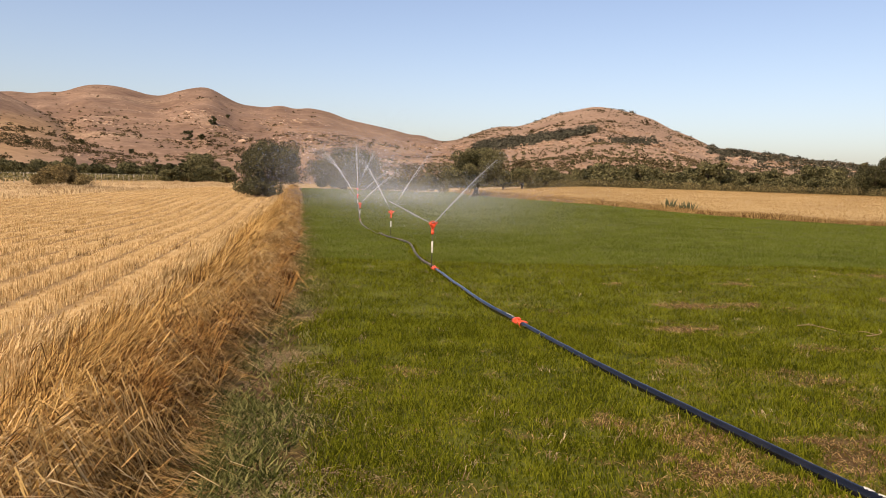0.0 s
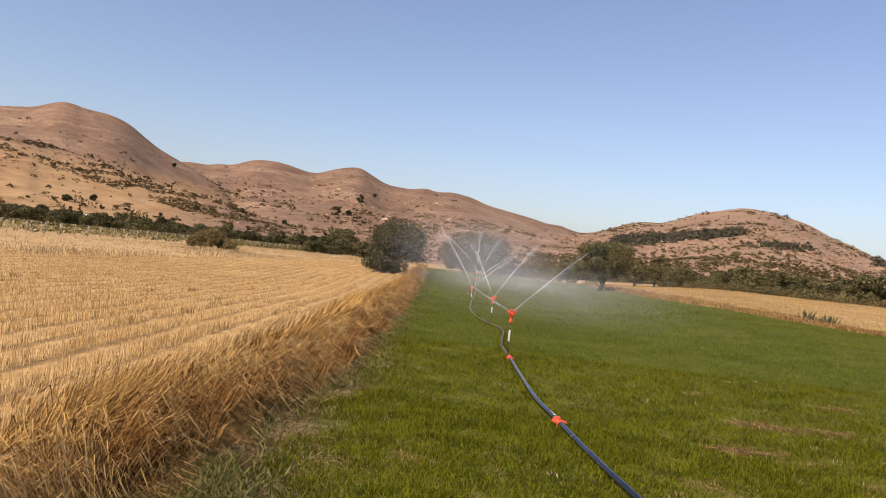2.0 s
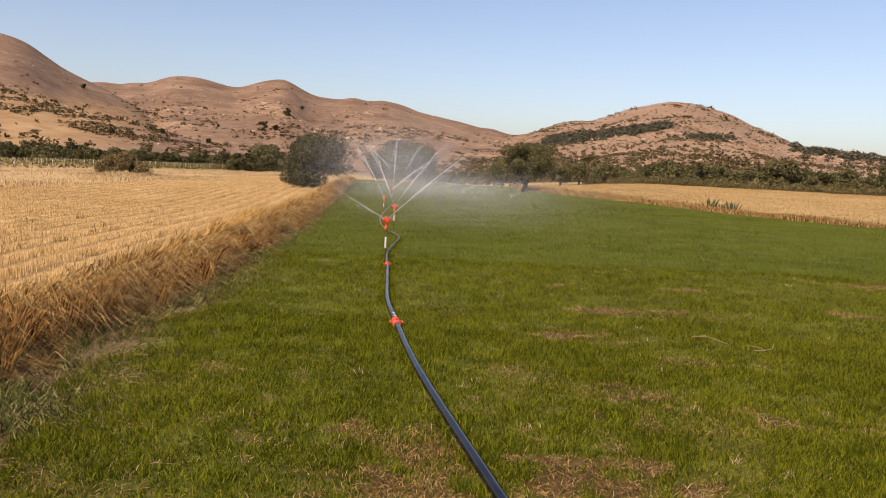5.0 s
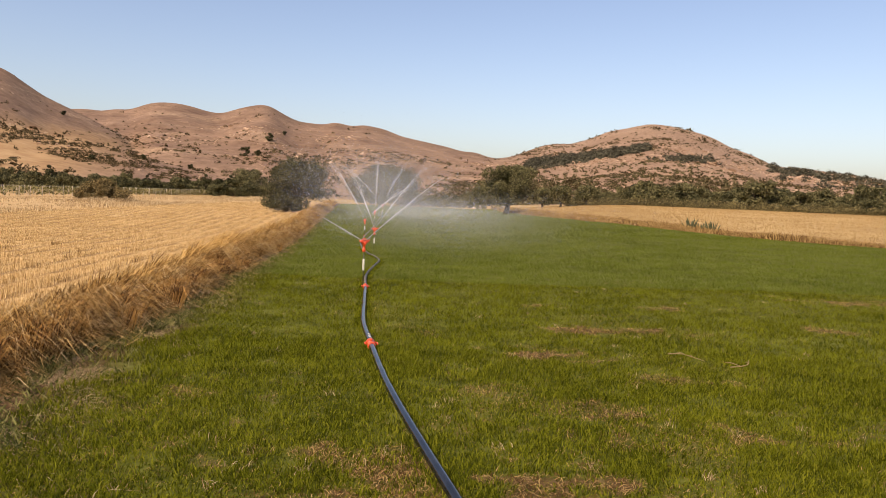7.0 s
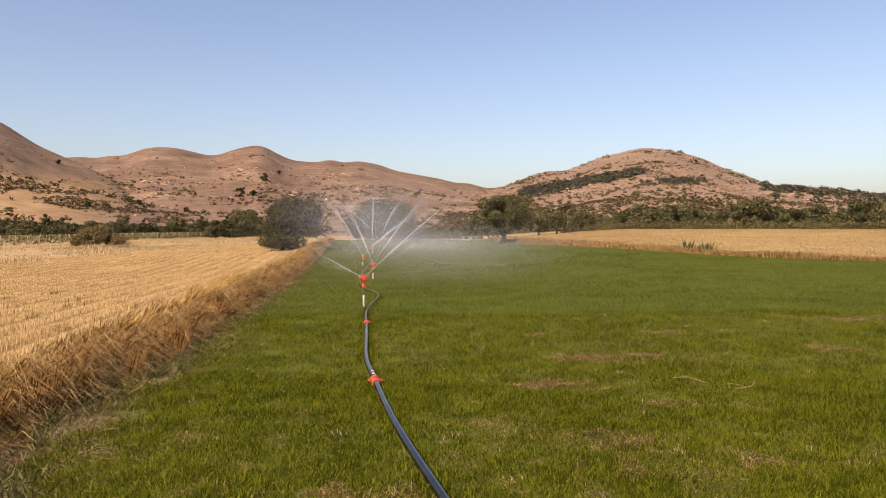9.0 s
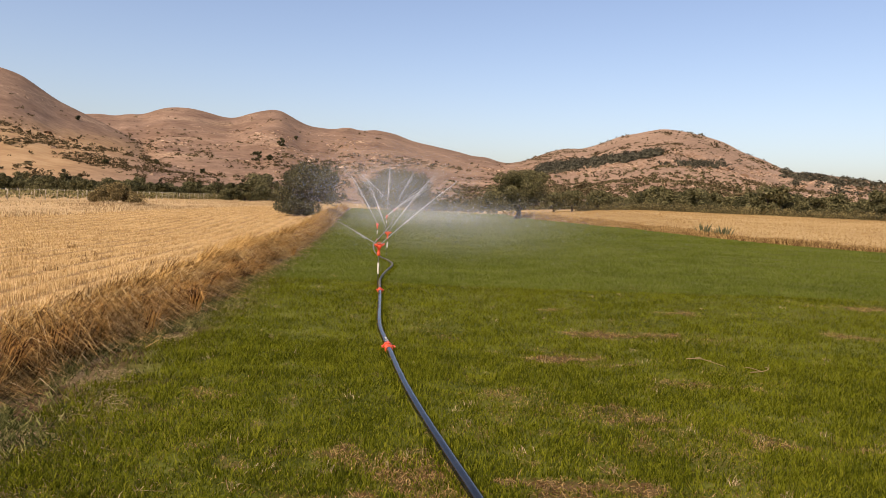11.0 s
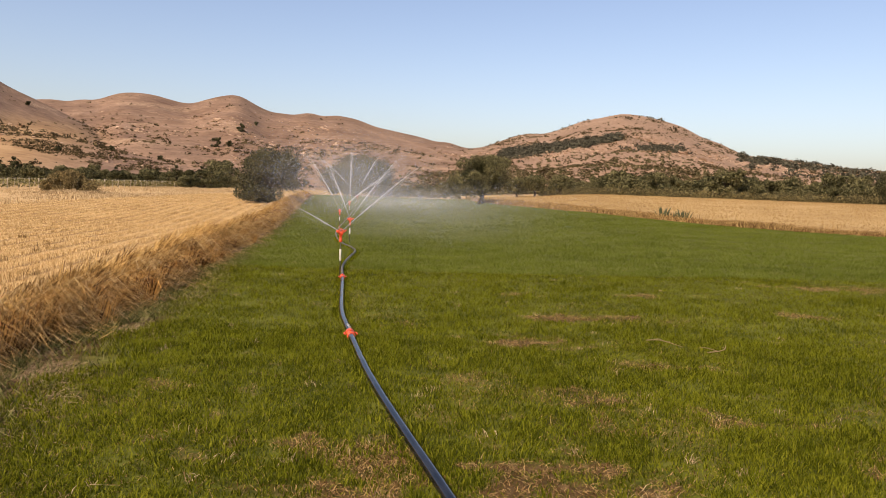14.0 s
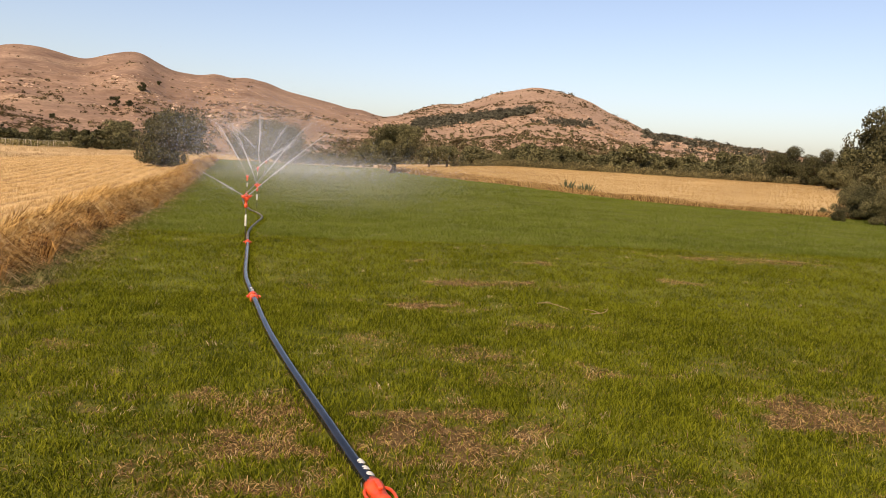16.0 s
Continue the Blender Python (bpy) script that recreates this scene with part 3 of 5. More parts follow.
def make_tree(name, height, width, stem, count, leaf, leaves, seed, lean=0.0, skirt=0.0, clumps=46):
    """A tree at the origin: trunk with limbs, and a crown of leaf clumps with gaps. skirt: how far the crown hangs down on one side."""
    g = np.random.default_rng(seed)
    root = new(name)
    root.empty_display_size = 0.3
    w, h0 = width / 2, stem
    zc, hz = (height + h0) / 2, (height - h0) / 2
    d = g.normal(size=(clumps, 3))
    d /= np.linalg.norm(d, axis=1)[:, None]
    rad = g.uniform(0.35, 0.86, clumps) ** 0.7
    c = d * rad[:, None] * np.array([w, w * 0.92, hz]) * g.uniform(0.86, 1.08, (clumps, 1))
    c[:, 0] += lean * (c[:, 2] / hz + 0.3) * w * 0.25
    c[:, 2] += zc
    if skirt:
        low = g.integers(0, clumps, clumps // 4)
        c[low, 2] = g.uniform(0.35, h0 + 0.6, len(low))
        c[low, 0] = g.uniform(-w * 0.75, w * 0.3, len(low))
    r = g.uniform(0.10, 0.25, clumps) * width * 0.85
    r = np.minimum(r, c[:, 2] * 0.95)
    c[:, 2] = np.minimum(c[:, 2], height - r * 0.62)
    limbs = [tube([(0, 0, -0.15), (0.05 * w, 0, h0 * 0.45), (0.10 * lean * w, 0.03 * w, h0 * 1.0), (0.1 * lean * w, 0, zc)], [0.055 * width, 0.04 * width, 0.033 * width, 0.018 * width], 9)]
    for k in range(7):
        tip = c[g.integers(0, clumps)]
        start = np.array([0.08 * lean * w, 0, h0 * g.uniform(0.75, 1.15)])
        mid = start * 0.5 + tip * 0.5 + g.normal(scale=0.06 * w, size=3)
        limbs.append(tube([start, mid, tip], [0.022 * width, 0.014 * width, 0.006 * width], 6))
    part("trunk", mesh_np("trunk", *join(*limbs), flat=False), M_BARK, root, "grey-brown bark")
    part("crown", mesh_np("crown", *leaf_cloud(c, r, count, leaf, g)), leaves, root)
    return root


def bear(az, d):
    return d * math.sin(radians(az)), d * math.cos(radians(az))


def stand(ob, x, y, label, category="tree", group="", turn=0.0, scale=1.0, sink=0.04):
    ob.matrix_basis = pose(x, y, float(land(x, y)) - sink, 0, 0, turn) @ Matrix.Diagonal((scale, scale, scale, 1))
    return tagged(ob, label, category, group)


def big_trees():
    stand(make_tree("oak_tree", 4.5, 5.5, 0.75, 30000, 0.085, M_OAK, 11, 0.5, 1.0, 60), *bear(-13.55, 58), "dense dark evergreen oak reaching down to the stubble", "tree", "field oaks")
    stand(make_tree("oak_tree", 5.6, 9.6, 1.1, 26000, 0.12, M_OAK, 12, 0.1, 0.6, 64), *bear(-6.85, 99), "broad dark oak beyond the end of the crop", "tree", "field oaks")
    stand(make_tree("oak_tree", 5.15, 6.5, 0.8, 24000, 0.10, M_OLIVE, 19, 0.75, 0, 40), *bear(3.2, 71), "spreading oak with a bare trunk beside the crop", "tree", "field oaks")
    stand(make_tree("olive_tree", 3.0, 3.7, 0.9, 5000, 0.15, M_OLIVE, 14, 0.0, 0, 30), *bear(7.55, 99), "small round olive tree with a bare trunk", "tree", "field edge olives")
    stand(make_tree("olive_tree", 2.9, 4.0, 0.6, 5000, 0.15, M_OLIVE, 15, 0.0, 0, 30), *bear(6.1, 104), "small olive tree with a low crown", "tree", "field edge olives")
    stand(make_tree("olive_tree", 3.1, 4.2, 0.5, 5000, 0.15, M_OLIVE, 16, 0.0, 0, 30), *bear(9.6, 108), "small olive tree with a low crown", "tree", "field edge olives")
    stand(make_tree("oak_tree", 5.0, 8.2, 0.7, 8000, 0.2, M_OLIVE, 17, 0.0, 0.8, 44), *bear(-17.3, 138), "green leafy tree standing behind the stubble field", "tree", "field oaks")


def rows_of_trees():
    kinds = [make_tree("hedge_tree", 3.0, 3.6, 0.3, 2600, 0.19, (M_OLIVE, M_OLIVE, M_OAK)[k % 3], 30 + k, 0, 0.5, 22) for k in range(6)]
    kinds += [make_tree("hedge_tree", 3.0, 3.6, 0.3, 20000, 0.058, (M_OAK, M_OLIVE)[k % 2], 50 + k, 0, 0.5, 30) for k in range(2)]
    tall = make_tree("cypress_tree", 4.4, 2.0, 0.2, 1800, 0.2, M_OAK, 41, 0, 0.2, 26)
    first = set()
    g = np.random.default_rng(5)

    def plant(kind, x, y, scale, label, group):
        m = pose(x, y, float(land(x, y)) - 0.06, 0, 0, float(g.uniform(0, 360))) @ Matrix.Diagonal((scale, scale, scale * float(g.uniform(0.88, 1.12)), 1))
        if kind.name not in first:
            first.add(kind.name)
            kind.matrix_basis = m
            return tagged(kind, label, "tree", group)
        old = kind.scale.copy()
        kind.scale = (1, 1, 1)
        ob = copy_thing(kind, m)
        kind.scale = old
        return tagged(ob, label, "tree", group)

    hedge = "dark bushy tree in the hedge behind the vineyard"
    for az in np.arange(-46, -14.5, 0.72):
        for deep in (128, 146, 168):
            x, y = bear(az + g.uniform(-0.3, 0.3), deep + g.uniform(-6, 6))
            plant(kinds[g.integers(0, 6)], x, y, float(g.uniform(0.62, 1.0)) * (1 + (deep - 128) / 220), hedge, "hedge behind the vineyard")
    for az, s in ((-30.9, 0.95), (-24.6, 0.75), (-20.4, 0.85), (-18.6, 0.9), (-36.9, 0.8)):
        plant(tall, *bear(az, 133), s, "slender dark cypress rising above the hedge", "hedge cypresses")
    for az in np.arange(-4.4, 2.2, 0.9):
        plant(kinds[g.integers(0, 6)], *bear(az, 128 + g.uniform(-8, 10)), float(g.uniform(0.6, 0.95)), "bushy shrub beyond the crop", "shrubs beyond the crop")
    for az in np.arange(-5.6, 1.6, 0.5):
        plant(kinds[g.integers(0, 6)], *bear(az, 101 + g.uniform(-1.5, 5)), float(g.uniform(0.25, 0.45)), "low bushy shrub at the end of the crop", "shrubs beyond the crop")
    wood = "bushy evergreen at the edge of the golden field"
    for az in np.arange(9.0, 46, 0.95):
        for deep, low, high in ((111, 0.45, 0.8), (119, 0.75, 1.15), (131, 0.9, 1.4)):
            s = g.uniform(low, high) * (0.6 + 0.4 * float(smooth((az - 9) / 7)))
            x, y = bear(az + g.uniform(-0.45, 0.45), deep + g.uniform(-4, 4))
            plant(kinds[g.integers(0, 6)], x, y, float(s), wood, "wood beside the golden field")
    for az, deep, s, k in ((22.1, 108, 1.55, 0), (23.6, 112, 1.1, 2), (14.2, 112, 1.35, 1), (17.0, 112, 1.2, 3), (28.8, 112, 1.35, 3), (33.0, 104, 1.55, 4), (35.2, 98, 1.4, 2), (37.4, 92, 1.5, 0), (36.6, 80, 1.1, 3), (39.3, 70, 2.15, 2), (41.4, 64, 2.3, 4), (43.6, 60, 2.3, 1), (38.0, 67, 1.0, 1), (39.6, 60, 1.15, 5), (40.9, 55, 1.1, 3), (42.6, 51, 1.2, 0), (44.5, 48, 1.3, 2), (39.0, 37, 0.5, 0), (38.2, 41, 0.6, 1), (40.4, 35, 0.55, 1), (37.4, 35, 0.2, 0), (36.4, 38, 0.16, 1), (41.6, 40, 0.85, 0)):
        plant(kinds[6 + k % 2] if deep < 105 else kinds[k], *bear(az, deep), s, "large dark evergreen at the edge of the golden field", "wood beside the golden field")


big_trees()
rows_of_trees()


# ---- hill scrub and rocks ----
def on_hills(n, a0, a1, r0, r1, keep, seed):
    g = np.random.default_rng(seed)
    a, r = np.radians(g.uniform(a0, a1, n)), np.sqrt(g.uniform(r0 ** 2, r1 ** 2, n))
    x, y = r * np.sin(a), r * np.cos(a)
    ok = g.random(n) < keep(x, y, np.degrees(a), r)
    return x[ok], y[ok], g


def below_brow(x, y, a, r, share):
    """1 on the slopes, fading to 0 above a share of the skyline's height."""
    top = np.maximum(np.maximum(range_left(a), range_back(a)), range_right(a))
    return smooth((share - (land(x, y) - 1.7) / r * 57.3 / np.maximum(top, 0.5)) / 0.25)


def hill_cover():
    def belt(x, y, a, r):
        clump = smooth((fbm(x / 24 + 7, y / 24) - 0.5) / 0.14)
        right = smooth((a + 3) / 8)
        foot = smooth((330 - r) / 90) * right
        wide = smooth((fbm(x / 75 + 2, y / 75 + 8) - 0.40) / 0.2)
        low = 0.12 + 0.88 * np.maximum(below_brow(x, y, a, r, 0.80), 0.55 * right)
        return low * np.clip(0.03 + 0.05 * right + 0.6 * clump * (0.15 + 0.85 * wide) * (0.75 + 0.25 * right) + 0.5 * foot, 0, 1)

    x, y, g = on_hills(80000, -48, 44, 165, 620, belt, 21)
    s = g.gamma(2.0, 0.26, len(x)) + 0.25
    # the evergreen thicket below the right-hand summit
    extra = []
    for k in range(1200):
        az = 4.6 + 9.4 * g.random()
        el = 2.62 + 0.178 * (az - 5) + g.normal() * (0.21 - 0.012 * (az - 5))
        extra.append((*seen_at(az, el), g.uniform(1.2, 2.5)))
    for k in range(90):
        extra.append((*seen_at(g.normal(17.0, 1.1), g.normal(3.42, 0.14)), g.uniform(1.2, 2.4)))
    for k in range(300):
        az = g.uniform(22.5, 33)
        extra.append((*seen_at(az, range_right(az) - abs(g.normal()) * 0.45 - 0.1), g.uniform(1.6, 3.0)))
    extra = np.array(extra)
    v = bushes(extra[:, 0], extra[:, 1], land(extra[:, 0], extra[:, 1]) + extra[:, 2] * 0.25, extra[:, 2], g.uniform(0.6, 0.95, len(extra)), 25, 22)
    tagged(part("hillside_thicket", mesh_np("hillside_thicket", *v), M_THICKET), "dark evergreen thickets on the upper hillsides", "scrub", kind="stuff")
    # streaks of scrub along the brow of the left slope
    more = []
    for k in range(5200):
        az = g.uniform(-47, -20)
        el = float(range_slope(az)) - 0.03 - 1.5 * g.random() ** 1.4
        if g.random() < smooth((vnoise(az * 0.8 + 3, el * 4.5) - 0.42) / 0.2):
            more.append((*seen_at(az, el), g.uniform(0.3, 0.45 + 0.65 * g.random())))
    more = np.array(more)
    x, y, s = np.r_[x, more[:, 0]], np.r_[y, more[:, 1]], np.r_[s, more[:, 2]]
    z = land(x, y) + s * 0.3
    v = bushes(x, y, z, s, g.uniform(0.6, 1.0, len(x)), 22, 15)
    ob = part("hillside_scrub", mesh_np("hillside_scrub", *v), M_SCRUB)
    tagged(ob, "dark scrub bushes dotted over the dry hillsides", "scrub", kind="stuff")

    def grove(x, y, a, r):
        return smooth((a + 6) / 9) * (0.35 + 0.65 * smooth((fbm(x / 20 + 3, y / 20) - 0.38) / 0.2)) * smooth((400 - r) / 150)

    x, y, g = on_hills(9000, -6, 44, 132, 400, grove, 26)
    s = g.uniform(0.5, 1.25, len(x))
    v = bushes(x, y, land(x, y) + s * 0.35, s, g.uniform(0.6, 0.95, len(x)), 27, 26)
    tagged(part("foothill_scrub", mesh_np("foothill_scrub", *v), M_FOOTHILL), "olive-brown bushes covering the foot of the hill", "scrub", kind="stuff")

    def stony(x, y, a, r):
        return below_brow(x, y, a, r, 0.92) * smooth((fbm(x / 34 + 31, y / 34 + 12) - 0.52) / 0.1) * (0.5 + 0.3 * smooth((a + 2) / 6))

    x, y, g = on_hills(52000, -45, 36, 200, 610, stony, 23)
    s = (g.gamma(2.0, 0.16, len(x)) + 0.24) * np.clip(np.hypot(x, y) / 430, 0.5, 1.1)
    v = blobs(x, y, land(x, y) + s * 0.12, s, g.uniform(0.35, 0.7, len(x)), 24, 0.4)
    ob = part("hillside_rocks", mesh_np("hillside_rocks", *v), M_ROCK)
    tagged(ob, "pale rocks and outcrops scattered over the hillsides", "rocks", kind="stuff")
    single = ((-17.5, 2.35, 5.2), (-16.5, 2.42, 3.0), (-15.7, 3.62, 4.6), (-14.6, 4.1, 2.6), (-30.0, 4.5, 2.2), (-37.0, 1.0, 2.0), (-35.3, 1.25, 1.8), (-28.2, 1.5, 1.9), (-24.8, 1.7, 1.9), (-21.5, 1.2, 1.9))
    for k, (az, el, size) in enumerate(single):
        x, y = seen_at(az, el)
        stand(make_tree("hill_oak", size, size * 1.1, 0.3, 1600, 0.3, M_OAK, 60 + k, 0, 0.5, 16), x, y, "lone dark oak on the dry hillside", "tree", "lone hillside oaks", 0, 1.0, 0.15)


hill_cover()


# ---- the crop ----
WAY = [(1.9, -3.0), (1.1, -0.5), (0.66, 1.2), (0.31, 2.72), (0.06, 3.57), (-0.39, 5.18), (-0.69, 6.35), (-1.015, 7.82), (-1.32, 9.3), (-1.59, 11.25), (-1.86, 13.28)]
THIN = [(-1.86, 13.28), (-2.10, 15.0), (-2.22, 16.5), (-2.28, 18.0), (-2.36, 19.5), (-2.62, 20.9), (-3.02, 22.2), (-3.44, 24.0), (-3.9, 26.5), (-4.4, 29.8), (-4.78, 33.4), (-5.3, 40.0), (-6.3, 52.0), (-7.4, 62.0)]
PIPE_LINE = np.concatenate([spline([(x, y, 0) for x, y in WAY]), spline([(x, y, 0) for x, y in THIN])])


def off_pipe(x, y):
    """Distance from the line of the pipes."""
    line = PIPE_LINE
    return np.abs(x - np.interp(y, line[:, 1], line[:, 0]))


def build_crop():
    bands = ((-4.0, 2.4, -2.6, 6.0, 45000, 0.06, 0.0075), (2.4, 8.0, -4.5, 8.0, 400000, 0.056, 0.0066), (8.0, 15.0, -6.0, 14.0, 270000, 0.054, 0.0095), (15.0, 34.0, -9.0, 27.0, 300000, 0.050, 0.017), (34.0, 98.0, -19.0, 24.0, 240000, 0.055, 0.045))
    for k, (y0, y1, x0, x1, n, h, w) in enumerate(bands):
        y = y0 + (y1 - y0) * rng.random(n) ** 1.25
        x = rng.uniform(x0, x1, n)
        thin = bare(x, y)
        keep = crop(x, y) & (rng.random(n) > thin * 0.85) & (np.abs(x) < np.abs(y) * 0.85 + 4.5)
        keep &= rng.random(n) < smooth((beside(x, y) + 0.15 + 0.3 * smooth((6 - y) / 2) - 1.3 * (fbm(x * 1.6, y * 1.6) - 0.45) * smooth((11 - y) / 4)) / (0.2 + 0.35 * smooth((11 - y) / 4)))
        keep &= (y > 15) | (rng.random(n) < 0.30 + 1.15 * fbm(x * 4.5, y * 4.5))
        keep &= off_pipe(x, y) > 0.045
        x, y, thin = x[keep], y[keep], thin[keep]
        n = len(x)
        tall = h * rng.uniform(0.4, 1.35, n) * (0.55 + 0.9 * fbm(x * 0.7, y * 0.7)) * (0.5 + 1.0 * fbm(x * 4.5, y * 4.5)) * (1 - 0.5 * thin)
        base = np.stack([x, y, land(x, y) - 0.005], 1)
        form = blades if k == 1 else spikes
        v = form(base, tall, w * rng.uniform(0.6, 1.3, n), rng.uniform(0, 6.28, n), rng.uniform(0.2, 1.4, n), rng.uniform(-1.3, 1.3, n))
        ob = part("crop_grass", mesh_np("crop_grass", *v), M_GRASS if k < 3 else M_GRASSFAR)
        tagged(ob, "short green irrigated crop covering the field", "grass", kind="stuff")
    # taller grass that was left beside the pipes
    n = 7000
    y = 2.6 + 24 * rng.random(n) ** 1.5
    x = np.interp(y, PIPE_LINE[:, 1], PIPE_LINE[:, 0]) + rng.choice([-1, 1], n) * (0.052 + np.abs(rng.normal(0, 0.04, n)))
    keep = rng.random(n) < smooth((fbm(x * 2, y * 2.5) - 0.36) / 0.2)
    x, y = x[keep], y[keep]
    n = len(x)
    v = blades(np.stack([x, y, land(x, y)], 1), rng.uniform(0.03, 0.08, n), rng.uniform(0.004, 0.008, n) * (1 + y / 12), rng.uniform(0, 6.28, n), rng.uniform(0.15, 0.9, n), rng.normal(0, 0.8, n))
    tagged(part("pipe_side_grass", mesh_np("pipe_side_grass", *v), M_GRASS), "longer grass growing along the pipe", "grass", kind="stuff")
    # dead straw on the thin patches
    n = 230000
    x, y = rng.uniform(-4.5, 12, n), 2.4 + 14 * rng.random(n) ** 1.3
    keep = (rng.random(n) < bare(x, y) * 0.9 + 0.03 + 0.09 * smooth((7.0 - y) / 4) + 0.28 * smooth((fbm(x * 1.3 + 20, y * 1.6 + 3) - 0.54) / 0.12) * smooth((10 - y) / 6)) & crop(x, y) & (np.abs(x) < y * 0.85 + 2.5)
    x, y = x[keep], y[keep]
    n = len(x)
    v = blades(np.stack([x, y, land(x, y)], 1), rng.uniform(0.015, 0.045, n), rng.uniform(0.003, 0.007, n), rng.uniform(0, 6.28, n), rng.uniform(0.8, 3.0, n), rng.uniform(0, 3.14, n), 0.35)
    tagged(part("dead_straw", mesh_np("dead_straw", *v), M_STRAWDEAD), "dry brown straw lying on thin patches of the crop", "straw", kind="stuff")
    # litter on the bare patches
    pieces = []
    for cx, cy, ax, ay, much in DIRT:
        m = int(4600 * ax * ay * 3.1 + 200)
        a, d = rng.uniform(0, 6.28, m), np.sqrt(rng.random(m)) * 1.9
        px, py = cx + ax * d * np.cos(a), cy + ay * d * np.sin(a)
        stay = rng.random(m) < 1.5 * bare(px, py) - 0.25
        px, py, m = px[stay], py[stay], int(stay.sum())
        h = rng.uniform(0.008, 0.03, m)
        pieces.append(blades(np.stack([px, py, land(px, py)], 1), h, rng.uniform(0.003, 0.0065, m), rng.uniform(0, 6.28, m), rng.uniform(0.03, 0.11, m) / h, rng.uniform(0, 3.14, m), 0.9, 0.4))
    tagged(part("patch_litter", mesh_np("patch_litter", *join(*pieces)), M_STRAWDEAD), "dead brown stalks littering the bare patches", "straw", kind="stuff")
    # single tufts of longer grass, fresh and dead
    g = np.random.default_rng(48)
    for count, material, name in ((150, M_GRASS, "small tufts of longer grass in the crop"), (120, M_PALE, "small dead pale tufts in the crop")):
        pieces = []
        for k in range(count):
            y = 2.6 + 12 * g.random() ** 1.3
            x = g.uniform(-0.75, 0.8) * y
            if beside(x, y) < 0.2 or off_pipe(x, y) < 0.12:
                continue
            m = 16
            spread = g.uniform(0.02, 0.07)
            base = np.stack([x + g.normal(0, spread, m), y + g.normal(0, spread, m), np.full(m, float(land(x, y)))], 1)
            pieces.append(blades(base, g.uniform(0.05, 0.12, m) * (1 if material is M_GRASS else 0.6), np.full(m, 0.0055), g.uniform(0, 6.28, m), g.uniform(0.3, 1.4, m), g.uniform(0, 3, m)))
        tagged(part("grass_tufts", mesh_np("grass_tufts", *join(*pieces)), material), name, "grass", kind="stuff")


def fallen_stalk(points, seed):
    """A long pale stalk with a few side leaves, lying on the crop."""
    g = np.random.default_rng(seed)
    p = spline([(x, y, float(land(x, y)) + 0.05 + h) for x, y, h in points], 0.03)
    o = p[0].copy()
    ob = thing("fallen_stalk", *o, "long pale dry stalk lying across the green crop", "stalk", "fallen stalks")
    part("stem", mesh_np("stem", *tube(p - o, np.linspace(0.006, 0.003, len(p)), 6), flat=False), M_PALE, ob)
    for k in range(3):
        q = p[int(len(p) * (0.25 + 0.2 * k))] - o
        e = q + np.array([g.normal(0, 0.08), g.normal(0, 0.05), g.uniform(0.0, 0.03)])
        part("leaf", mesh_np("leaf", *tube([q, (q + e) / 2 + np.array([0, 0, 0.012]), e], [0.003, 0.0045, 0.001], 5), flat=False), M_PALE, ob)


build_crop()
fallen_stalk(((2.52, 7.92, 0.0), (2.66, 7.86, 0.02), (2.78, 7.72, 0.01), (2.86, 7.62, 0.0)), 1)
fallen_stalk(((3.05, 7.36, 0.0), (3.18, 7.38, 0.01), (3.27, 7.42, 0.03), (3.31, 7.52, 0.05)), 2)


